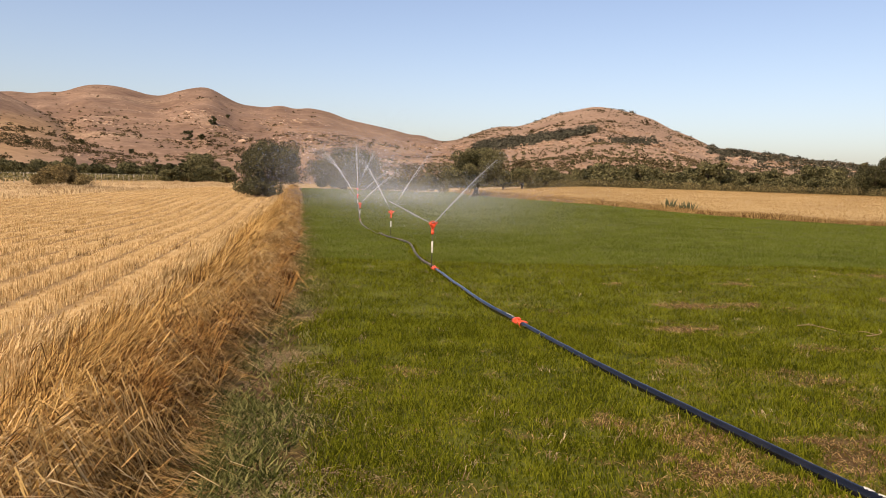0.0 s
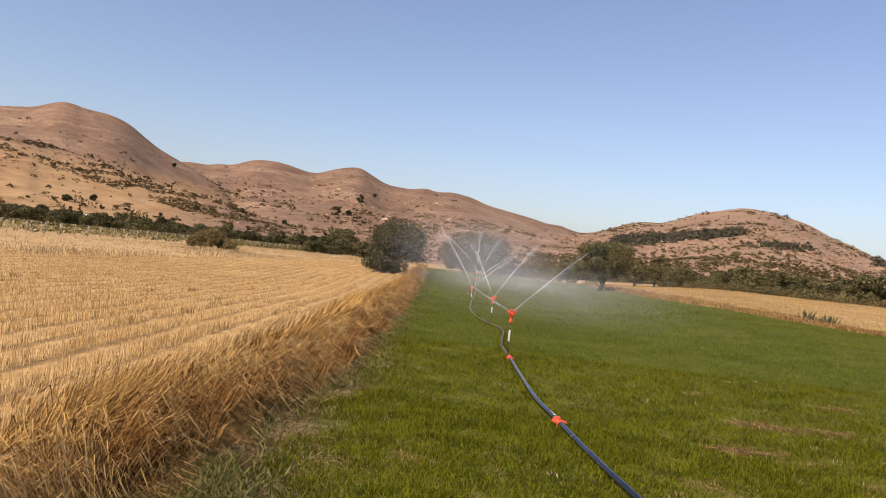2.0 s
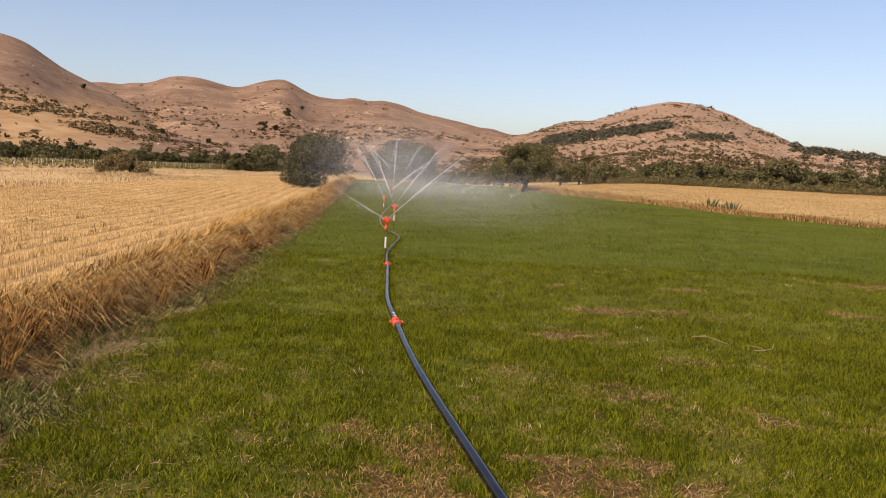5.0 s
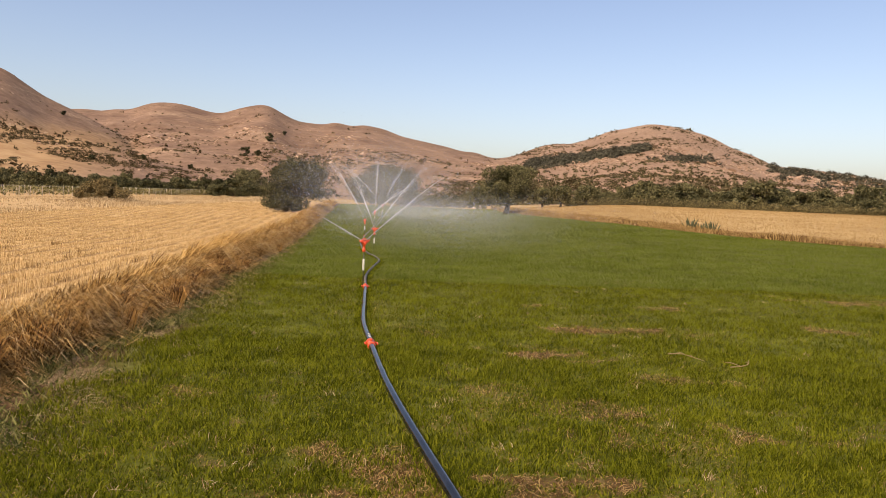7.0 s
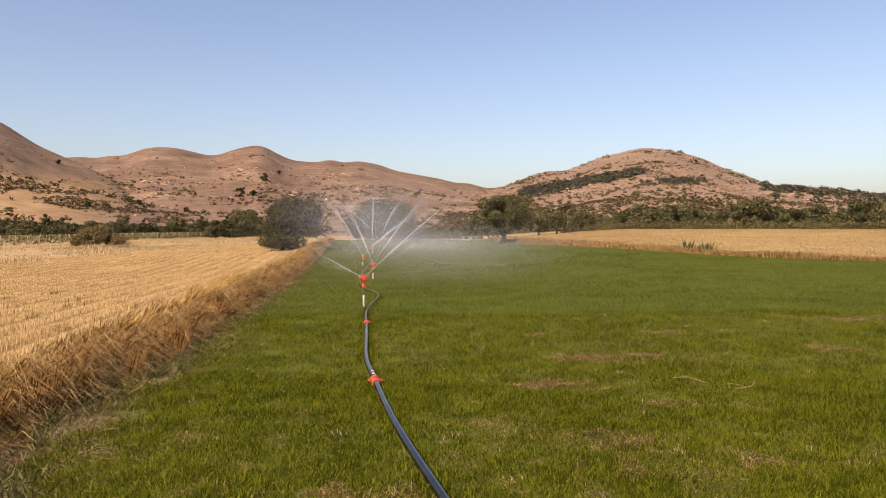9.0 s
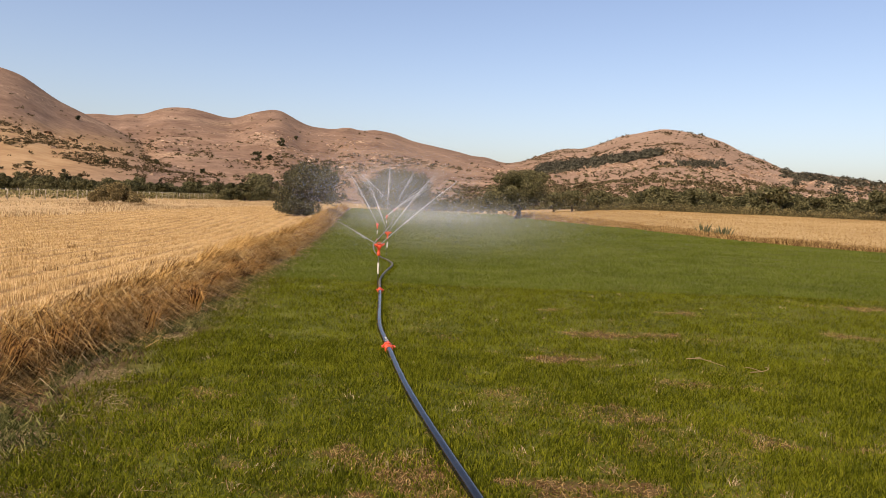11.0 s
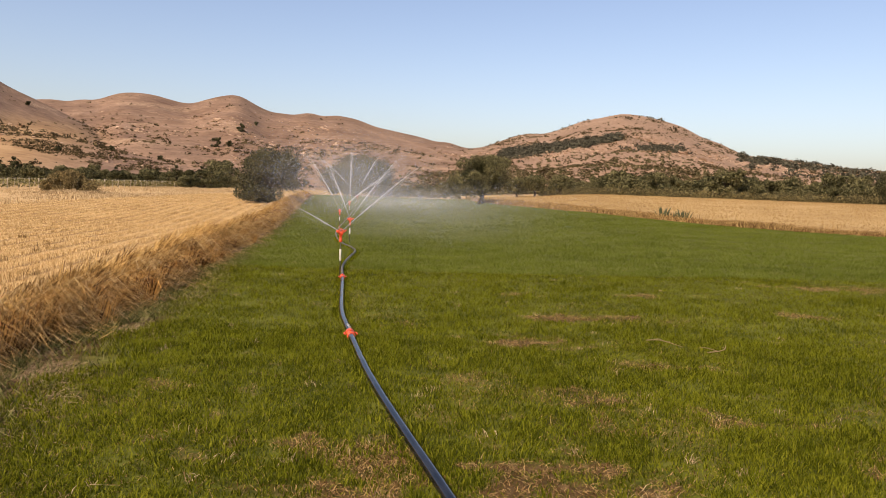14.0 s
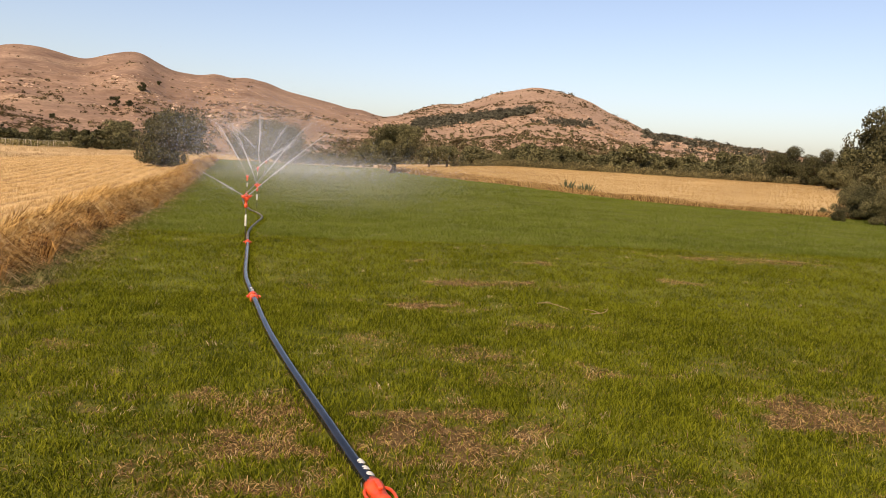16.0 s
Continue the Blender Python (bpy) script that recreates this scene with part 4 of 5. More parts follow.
# ---- the uncut dry verge along the crop ----
def build_verge():
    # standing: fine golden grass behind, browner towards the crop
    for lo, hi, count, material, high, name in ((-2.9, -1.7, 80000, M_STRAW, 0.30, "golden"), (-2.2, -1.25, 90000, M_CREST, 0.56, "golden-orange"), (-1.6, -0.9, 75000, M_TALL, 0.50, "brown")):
        n = count
        y = np.where(rng.random(n) < 0.12, rng.uniform(-4, 1.3, n), 1.2 + 96 * rng.random(n) ** 2.3)
        u = rng.uniform(lo, hi, n)
        half = (hi - lo) / 2
        hump = smooth((u - lo) / half + 0.1) * smooth((hi - u) / 0.28 + 0.1)
        clump = np.clip(2.7 * fbm(u * 1.3 + 3, y * 0.8) - 0.72, 0.08, 1.25)
        keep = rng.random(n) < 0.15 + 0.9 * hump * clump
        u, y, hump, clump = u[keep], y[keep], hump[keep], clump[keep]
        x = u + edge_left(y) + 0.38 * smooth((y - 5.5) / 4)
        n = len(x)
        far = np.clip(y / 26, 0, 1)
        tall = (0.10 + (high - 0.1) * (0.35 + 0.65 * hump) * clump) * rng.uniform(0.6, 1.3, n)
        tall *= 0.72 + 0.28 * smooth((y - 3.2) / 2.5)
        to = rng.normal(0.0, 0.3, n) + 1.7 * (fbm(x * 0.9 + 9, y * 0.9) - 0.5)
        lean = np.clip(0.62 + rng.normal(0, 0.3, n), 0.1, 1.5)
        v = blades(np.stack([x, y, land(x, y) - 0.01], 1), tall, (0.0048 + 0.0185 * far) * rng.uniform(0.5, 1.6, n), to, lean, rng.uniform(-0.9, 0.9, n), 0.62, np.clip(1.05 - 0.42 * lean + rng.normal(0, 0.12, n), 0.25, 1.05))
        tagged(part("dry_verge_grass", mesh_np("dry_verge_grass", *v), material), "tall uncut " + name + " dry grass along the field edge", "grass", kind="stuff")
    # near-black blades that paint the deep shade under the standing grass
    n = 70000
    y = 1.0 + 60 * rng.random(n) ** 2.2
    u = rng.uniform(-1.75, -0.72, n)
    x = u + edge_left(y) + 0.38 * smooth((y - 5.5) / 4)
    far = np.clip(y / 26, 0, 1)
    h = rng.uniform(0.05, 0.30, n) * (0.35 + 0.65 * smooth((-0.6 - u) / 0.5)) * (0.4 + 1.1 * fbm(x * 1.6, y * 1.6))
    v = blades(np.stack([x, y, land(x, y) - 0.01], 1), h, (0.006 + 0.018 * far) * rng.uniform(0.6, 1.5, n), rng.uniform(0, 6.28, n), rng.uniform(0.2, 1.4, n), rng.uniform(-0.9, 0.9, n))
    tagged(part("verge_shade_blades", mesh_np("verge_shade_blades", *v), M_VERGE_SHADE), "near-black blades standing in for the shade under the tall dry grass", "grass", kind="stuff")
    # tufts that break the crest and hang over the face
    g = np.random.default_rng(52)
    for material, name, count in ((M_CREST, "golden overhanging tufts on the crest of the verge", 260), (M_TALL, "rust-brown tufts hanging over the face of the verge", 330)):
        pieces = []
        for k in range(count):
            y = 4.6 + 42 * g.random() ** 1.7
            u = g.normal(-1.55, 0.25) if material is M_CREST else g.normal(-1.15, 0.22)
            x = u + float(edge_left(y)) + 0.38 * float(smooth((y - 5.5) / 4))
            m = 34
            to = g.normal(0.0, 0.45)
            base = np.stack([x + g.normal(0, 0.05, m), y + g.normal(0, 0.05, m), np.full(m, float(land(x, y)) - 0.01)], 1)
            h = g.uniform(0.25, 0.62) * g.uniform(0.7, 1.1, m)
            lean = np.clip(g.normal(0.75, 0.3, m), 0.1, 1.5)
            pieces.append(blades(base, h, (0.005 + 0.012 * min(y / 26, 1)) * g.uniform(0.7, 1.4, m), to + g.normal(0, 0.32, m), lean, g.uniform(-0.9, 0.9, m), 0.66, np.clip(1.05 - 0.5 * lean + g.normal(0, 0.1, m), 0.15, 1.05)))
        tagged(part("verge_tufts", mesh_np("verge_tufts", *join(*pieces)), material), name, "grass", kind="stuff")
    # long straws that hang down the face of the verge and lie at its foot
    for n, wide, material, name in ((30000, 1.25, M_CREST, "tangled orange straw hanging down the face of the verge"), (12000, 1.4, M_STRAW, "pale bent straws lying over the foot of the verge")):
        y = np.where(rng.random(n) < 0.12, rng.uniform(-4, 1.3, n), 1.2 + 70 * rng.random(n) ** 2.0)
        u = rng.normal(-1.08, 0.24, n) - 0.16 * smooth((6.5 - y) / 2)
        x = u + edge_left(y) + 0.38 * smooth((y - 5.5) / 4)
        clump = smooth((fbm(x * 0.9, y * 0.9 + 6) - 0.30) / 0.25)
        keep = rng.random(n) < 0.2 + 0.8 * clump
        x, y, u = x[keep], y[keep], u[keep]
        n = len(x)
        far = np.clip(y / 30, 0, 1)
        start = rng.uniform(0.0, 0.46, n) * smooth((-0.5 - u) / 0.6)
        h = rng.uniform(0.05, 0.15, n)
        reach = rng.uniform(0.15, 0.55, n) * (1 - 0.3 * smooth((6.5 - y) / 2))
        v = blades(np.stack([x, y, land(x, y) + start], 1), h, wide * (0.0046 + 0.012 * far) * rng.uniform(0.7, 1.4, n), rng.normal(-0.1, 0.28, n) + 2.0 * (fbm(x * 1.1 + 4, y * 1.1) - 0.5), reach / h, rng.uniform(0.5, 2.6, n), 0.9, (rng.uniform(-1.0, 0.25, n) * start + 0.015) / h)
        tagged(part("fallen_straw", mesh_np("fallen_straw", *v), material), name, "straw", kind="stuff")
    # matted straw lying at the near foot of the verge
    n = 15000
    y = 1.5 + 5.5 * rng.random(n)
    u = rng.uniform(-1.5, -0.75, n) + 0.25 * (fbm(y * 1.3, y * 0 + 2) - 0.5)
    x = u + edge_left(y)
    keep = rng.random(n) < smooth((fbm(x * 1.4 + 12, y * 1.4) - 0.30) / 0.2)
    x, y = x[keep], y[keep]
    n = len(x)
    h = rng.uniform(0.02, 0.11, n)
    v = blades(np.stack([x, y, land(x, y)], 1), h, rng.uniform(0.004, 0.0075, n), rng.normal(-0.25, 0.4, n), rng.uniform(0.15, 0.5, n) / h, rng.uniform(0.5, 2.6, n), 0.9, 0.3)
    tagged(part("matted_straw", mesh_np("matted_straw", *v), M_CREST), "matted golden straw lying at the foot of the verge", "straw", kind="stuff")
    # grey-green weeds on the bare strip
    n = 66000
    y = np.where(rng.random(n) < 0.15, rng.uniform(-4, 1.5, n), 1.4 + 16 * rng.random(n) ** 1.4)
    u = rng.normal(-0.45, 0.34, n)
    x = u + edge_left(y)
    keep = rng.random(n) < 0.12 + 0.88 * smooth((fbm(x * 1.2 + 2, y * 1.2) - 0.40) / 0.16)
    x, y = x[keep], y[keep]
    n = len(x)
    v = spikes(np.stack([x, y, land(x, y)], 1), rng.uniform(0.025, 0.085, n), rng.uniform(0.010, 0.024, n), rng.uniform(0, 6.28, n), rng.uniform(0.5, 1.6, n), rng.uniform(0, 3.14, n))
    tagged(part("strip_weeds", mesh_np("strip_weeds", *v), M_WEED), "low grey-green weeds on the bare strip", "weeds", kind="stuff")
    # broken straw strewn over the strip
    n = 80000
    y = np.where(rng.random(n) < 0.10, rng.uniform(-4, 1.5, n), 1.4 + 26 * rng.random(n) ** 1.7)
    x = rng.normal(-0.55, 0.40, n) + edge_left(y)
    keep = rng.random(n) < smooth((fbm(x * 1.7 + 30, y * 1.7) - 0.36) / 0.2)
    x, y = x[keep], y[keep]
    n = len(x)
    h = rng.uniform(0.012, 0.035, n)
    v = blades(np.stack([x, y, land(x, y)], 1), h, rng.uniform(0.0035, 0.007, n), rng.normal(-0.4, 0.9, n), rng.uniform(0.06, 0.26, n) / h, rng.uniform(0.5, 2.6, n), 0.9, 0.4)
    tagged(part("strewn_straw", mesh_np("strewn_straw", *v), M_PALE), "broken brown straw strewn over the bare strip", "straw", kind="stuff")


build_verge()


# ---- the stubble field ----
def build_stubble():
    for y0, y1, n, w, h in ((-4.0, 3.0, 40000, 0.0065, 0.13), (3.0, 15.0, 150000, 0.0065, 0.13), (15.0, 40.0, 190000, 0.013, 0.085), (40.0, 85.0, 110000, 0.03, 0.06)):
        y = rng.uniform(y0, y1, n)
        row = np.round(rng.uniform(-24, -1, n) / 0.16) * 0.16
        x = row - 0.165 * y + rng.normal(0, 0.022, n) + 0.13 * (fbm(row * 0 + 4, y * 0.25) - 0.5)
        wave = np.sin((x + 0.165 * y) * 2 * np.pi / 0.75 + 0.6 * (vnoise(x * 0.4, y * 0.25) - 0.5))
        keep = (beside(x, y) < -1.7) & (x > -26) & (np.abs(x) < np.abs(y) * 0.95 + 5) & (rng.random(n) < np.where(wave > 0.25, 0.30 + 0.5 * smooth((fbm(x * 0.45 + 6, y * 0.2) - 0.5) / 0.2), 0.75 + 0.25 * vnoise(x * 3, y * 1.5)))
        x, y, wave = x[keep], y[keep], wave[keep]
        n = len(x)
        h = h * np.where(wave > 0.25, 0.34, 0.70 + 0.4 * smooth((0.25 - wave) / 0.9)) * (0.75 + 0.5 * vnoise(x * 0.5, y * 0.5))
        form = blades if 0 < y0 < 10 else spikes
        v = form(np.stack([x, y, land(x, y)], 1), h * rng.uniform(0.55, 1.25, n), w * rng.uniform(0.7, 1.3, n), rng.uniform(0, 6.28, n), np.abs(rng.normal(0, 0.22, n)), rng.uniform(-0.8, 0.8, n))
        tagged(part("stubble", mesh_np("stubble", *v), M_STRAW), "cut golden stubble in rows on the harvested field", "stubble", kind="stuff")
    n = 26
    g = np.random.default_rng(44)
    pieces = []
    for k in range(n):
        y = g.uniform(12, 60)
        x = edge_left(y) - g.uniform(2.6, 12)
        m = 26
        base = np.stack([x + g.normal(0, 0.09, m), y + g.normal(0, 0.09, m), np.full(m, float(land(x, y)))], 1)
        pieces.append(blades(base, g.uniform(0.07, 0.2, m), np.full(m, 0.012), g.uniform(0, 6.28, m), g.uniform(0.1, 0.6, m), g.uniform(0, 3, m)))
    tagged(part("stubble_weeds", mesh_np("stubble_weeds", *join(*pieces)), M_STRAWDEAD), "scattered dry weeds standing in the stubble", "weeds", kind="stuff")


build_stubble()


# ---- margins beyond the fields ----
def build_margins():
    # pale uncut strip on the far side of the stubble
    n = 60000
    y = rng.uniform(20, 140, n)
    x = rng.uniform(-41, -25, n) - 0.03 * (y - 60)
    keep = rng.random(n) < np.clip(0.15 + 1.3 * smooth((fbm(x / 3, y / 7) - 0.45) / 0.12), 0, 1)
    x, y = x[keep], y[keep]
    n = len(x)
    tall = 0.08 * rng.uniform(0.5, 1.3, n) + 0.5 * np.maximum(bump(x + 0.03 * (y - 60), -26.0, 0.7), bump(x + 0.03 * (y - 60), -33.0, 0.6)) * rng.random(n) * fbm(x / 3, y / 6) * 1.5
    v = spikes(np.stack([x, y, land(x, y)], 1), tall, rng.uniform(0.03, 0.07, n), rng.uniform(0, 6.28, n), rng.uniform(0.1, 0.6, n), rng.uniform(-0.6, 0.6, n))
    tagged(part("pale_margin_grass", mesh_np("pale_margin_grass", *v), M_PALE), "pale dry grass between the stubble and the vineyard", "grass", kind="stuff")
    # a mound overgrown with dry weeds
    g = np.random.default_rng(51)
    m = 34
    a, d = g.uniform(0, 6.28, m), np.sqrt(g.random(m))
    c = np.stack([-31.9 + 2.3 * d * np.cos(a), 61.0 + 1.5 * d * np.sin(a), g.uniform(0.3, 1.0, m) * (1.75 - 1.1 * d ** 2)], 1)
    c[:, 2] += land(c[:, 0], c[:, 1])
    tagged(part("weed_mound", mesh_np("weed_mound", *leaf_cloud(c, g.uniform(0.35, 0.75, m), 9000, 0.085, g)), M_MOUND), "dry brown bush overgrowing a mound at the field corner", "bush", kind="stuff")
    m = 9000
    x, y = -30.2 + g.normal(0, 2.6, m), 59.6 + g.normal(0, 1.3, m)
    h = 0.5 * (0.3 + fbm(x * 0.8, y * 0.8)) * g.uniform(0.5, 1.2, m) * np.exp(-((x + 30.2) / 4.2) ** 2)
    v = blades(np.stack([x, y, land(x, y)], 1), h, g.uniform(0.02, 0.045, m), g.uniform(0, 6.28, m), g.uniform(0.4, 1.5, m), g.uniform(-0.9, 0.9, m))
    tagged(part("mound_straw", mesh_np("mound_straw", *v), M_PALE), "tangled pale straw round the overgrown mound", "straw", kind="stuff")
    # tall brownish grass on the bank between the crop and the golden field
    n = 60000
    y = 27 + 69 * rng.random(n) ** 1.4
    x = 282 / (y - 16.8) + np.abs(rng.normal(0, 1.2, n)) + 1.2 * (fbm(y * 0.2 + 2, y * 0) - 0.5)
    keep = (x < 32) & (rng.random(n) < 0.3 + fbm(x * 0.5, y * 0.3))
    x, y = x[keep], y[keep]
    n = len(x)
    v = spikes(np.stack([x, y, land(x, y)], 1), rng.uniform(0.10, 0.42, n) * (0.15 + 1.25 * fbm(x * 0.45 + 8, y * 0.45)), rng.uniform(0.02, 0.05, n), rng.uniform(0, 6.28, n), rng.uniform(0.2, 0.8, n), rng.uniform(-0.6, 0.6, n))
    tagged(part("bank_grass", mesh_np("bank_grass", *v), M_STRAWDEAD), "tall brown dry grass on the bank beside the crop", "grass", kind="stuff")
    # low brownish scrub in front of the wood
    g = np.random.default_rng(57)
    m = 420
    az, d = g.uniform(8, 46, m), g.uniform(99, 110, m)
    d = d - 14 * smooth((az - 33) / 8)
    cx, cy = d * np.sin(np.radians(az)), d * np.cos(np.radians(az))
    size = g.uniform(0.35, 0.95, m)
    c = np.stack([cx, cy, land(cx, cy) + size * 0.55], 1)
    v = leaf_cloud(c, size, 42000, 0.13, g)
    tagged(part("field_edge_scrub", mesh_np("field_edge_scrub", *v), M_BROOM), "low brownish-green scrub along the golden field", "scrub", kind="stuff")
    # stubbly gold field
    n = 70000
    r, a = np.sqrt(rng.uniform(38 ** 2, 112 ** 2, n)), np.radians(rng.uniform(3, 44, n))
    x, y = r * np.sin(a), r * np.cos(a)
    keep = x * (y - 16.8) > 300
    x, y = x[keep], y[keep]
    n = len(x)
    v = spikes(np.stack([x, y, land(x, y)], 1), rng.uniform(0.03, 0.10, n), rng.uniform(0.04, 0.08, n), rng.uniform(0, 6.28, n), rng.uniform(0.1, 0.6, n), rng.uniform(-0.6, 0.6, n))
    tagged(part("golden_field_grass", mesh_np("golden_field_grass", *v), M_GOLD), "short golden grass on the mown field", "grass", kind="stuff")


build_margins()


def agave(x, y, size, seed):
    """Stiff upright leaves round one base."""
    g = np.random.default_rng(seed)
    ob = thing("agave_plant", x, y, float(land(x, y)) - 0.02, "clump of stiff green upright leaves on the grassy bank", "plant", "plants on the bank")
    for k in range(19):
        a, tilt = g.uniform(0, 6.28), g.uniform(0.05, 0.5)
        l = size * g.uniform(0.6, 1.1)
        t = np.linspace(0, 1, 6)
        out = tilt * l * t ** 1.4
        root = g.uniform(0.05, 0.38)
        path = np.stack([np.cos(a) * (root + out), np.sin(a) * (root + out), l * t], 1)
        v, tr, q = tube(path, 0.045 * size * np.array([0.7, 1, 1.05, 0.9, 0.6, 0.08]), 6)
        part("leaf", mesh_np("leaf", v, tr, q, flat=False), M_AGAVE, ob)
    return ob


agave(13.4, 42.0, 0.72, 1)
agave(14.5, 41.7, 0.58, 2)
agave(13.95, 41.9, 0.42, 3)


def vineyard():
    ob = thing("vineyard_trellis", -43, 90, float(land(-43, 90)), "vineyard rows on pale weathered posts", "vineyard")
    base = Vector((-43, 90, float(land(-43, 90))))
    post = mesh_np("post", *tube([(0, 0, -0.2), (0, 0, 0.6), (0.01, 0, 1.0)], [0.045, 0.04, 0.036], 7), flat=False)
    g = np.random.default_rng(61)
    green = []
    for row, x0 in enumerate((-42.5, -45.2, -48.0)):
        ys = np.arange(46, 148, 2.0)
        for y in ys:
            x = x0 - 0.03 * (y - 60) + g.normal(0, 0.05)
            z = float(land(x, y))
            part("post", post, M_POST, ob, "", pose(x - base.x, y - base.y, z - base.z, float(g.normal(0, 2)), float(g.normal(0, 2)), 0))
        m = 3400
        y = g.uniform(46, 148, m)
        c = np.stack([x0 - 0.03 * (y - 60) + g.normal(0, 0.22, m), y, g.uniform(0.2, 0.95, m)], 1)
        c[:, 2] += land(c[:, 0], c[:, 1])
        green.append(leaf_cloud(c - np.array(base), np.full(m, 0.12), m, 0.13, g))
        for h in (0.6, 0.96):
            p = [(x0 - 0.03 * (yy - 60) - base.x, yy - base.y, h) for yy in np.linspace(46, 148, 12)]
            part("wire", mesh_np("wire", *tube(p, 0.006, 5)), M_ZINC, ob, "thin steel wire")
    part("vines", mesh_np("vines", *join(*green)), M_VINE, ob, "pale green vine leaves")


vineyard()


def shed():
    x, y = bear(-36.3, 150)
    ob = thing("farm_shed", x, y, float(land(x, y)) - 0.25, "small whitewashed farm shed among the hedge trees", "shed", "", 30)
    part("wall", mesh_np("wall", *box(0, 0, 1.0, 3.4, 2.6, 2.1)), M_LIME, ob)
    v = np.array([(-1.9, -1.5, 2.02), (1.9, -1.5, 2.02), (1.9, 0, 2.55), (-1.9, 0, 2.55), (1.9, 1.5, 2.02), (-1.9, 1.5, 2.02)])
    v = np.concatenate([v, v + np.array([0, 0, 0.09])])
    q = [(0, 3, 2, 1), (3, 5, 4, 2), (6, 7, 8, 9), (9, 8, 10, 11), (0, 1, 7, 6), (5, 11, 10, 4), (0, 6, 9, 3), (3, 9, 11, 5), (1, 2, 8, 7), (2, 4, 10, 8)]
    part("roof", mesh_np("roof", v, None, q), M_LIME, ob, "pale roof sheets")
    part("door", mesh_np("door", *box(0.4, -1.33, 0.95, 0.9, 0.08, 1.8)), M_POST, ob, "weathered door")


shed()


# ---- irrigation ----
def laid(points, radius, step=0.12, lift=0.03):
    p = spline([(x, y, 0) for x, y in points], step)
    p[:, 2] = land(p[:, 0], p[:, 1]) + radius * 0.85 + lift * (radius < 0.035) + 0.012 * (vnoise(p[:, 1] * 0.8, p[:, 0] * 0) - 0.3)
    return p


def pipe(points, radius, label, group, material=None, lift=0.03):
    p = laid(points, radius, 0.12, lift)
    o = p[0].copy()
    ob = part("irrigation_pipe", mesh_np("irrigation_pipe", *tube(p - o, radius, 16), flat=False), material or M_PIPE, None, "", pose(*o))
    tagged(ob, label, "pipe", group)
    return p


def coupling(place, along, scale, label):
    """A quick coupling: collar, two rims, two latch levers with hooks."""
    ob = thing("pipe_coupling", *place, label, "coupling", "pipe couplings", math.degrees(math.atan2(along[1], along[0])))
    s = scale
    prof = np.array([(-0.13, 1.10), (-0.125, 1.34), (-0.09, 1.36), (-0.085, 1.22), (0.02, 1.22), (0.03, 1.42), (0.085, 1.44), (0.09, 1.2), (0.13, 1.14)])
    part("collar", mesh_np("collar", *tube([(a, 0, 0) for a in prof[:, 0]], prof[:, 1] * s, 20), flat=False), M_ORANGE, ob)
    for side in (-1, 1):
        lever = spline([(0.05, side * 1.3 * s, 0.01), (0.02, side * 1.8 * s, 0.015), (-0.05, side * 2.0 * s, 0.02), (-0.12, side * 1.75 * s, 0.025)], 0.02)
        part("lever", mesh_np("lever", *tube(lever, 0.24 * s, 8), flat=False), M_ORANGE, ob)
        hook = [(0.055, side * 1.25 * s, 0.0), (0.11, side * 1.5 * s, 0.0), (0.15, side * 1.25 * s, 0.0)]
        part("hook", mesh_np("hook", *tube(hook, 0.10 * s, 6), flat=False), M_ZINC, ob, "bare steel hook")
    part("latch", mesh_np("latch", *box(0.0, 0, 1.5 * s, 0.10, 0.7 * s, 0.45 * s)), M_ORANGE, ob)
    return ob


R_PIPE, R_THIN = 0.038, 0.025
pipe(WAY[:4], R_PIPE, "black plastic irrigation pipe lying in the crop", "irrigation pipes")
pipe(WAY[3:8], R_PIPE, "glossy black plastic irrigation pipe between two orange couplings", "irrigation pipes")
pipe(WAY[7:], R_PIPE, "black irrigation pipe running up to the first sprinkler", "irrigation pipes")
pipe(THIN[:8], R_THIN, "dusty black pipe winding through the crop", "irrigation pipes", M_DUSTY)
pipe(THIN[7:11], R_THIN, "dusty black pipe half hidden in the crop", "irrigation pipes", M_DUSTY, -0.02)
pipe(THIN[10:], R_THIN, "dusty black pipe at the far end of the crop", "irrigation pipes", M_DUSTY, -0.02)


def at_way(points, k, radius):
    x, y = points[k]
    a, b = points[max(k - 1, 0)], points[min(k + 1, len(points) - 1)]
    return (x, y, float(land(x, y)) + radius * 0.9), (b[0] - a[0], b[1] - a[1])


coupling(*at_way(WAY, 3, R_PIPE), R_PIPE, "orange pipe coupling beside flakes of white label")
coupling(*at_way(WAY, 7, R_PIPE), R_PIPE, "orange pipe coupling with two latch levers")
coupling(*at_way(WAY, 10, R_PIPE), R_PIPE, "orange pipe coupling below the first sprinkler")
coupling(*at_way(THIN, 10, R_THIN), R_THIN * 0.8, "orange pipe coupling on the winding pipe")


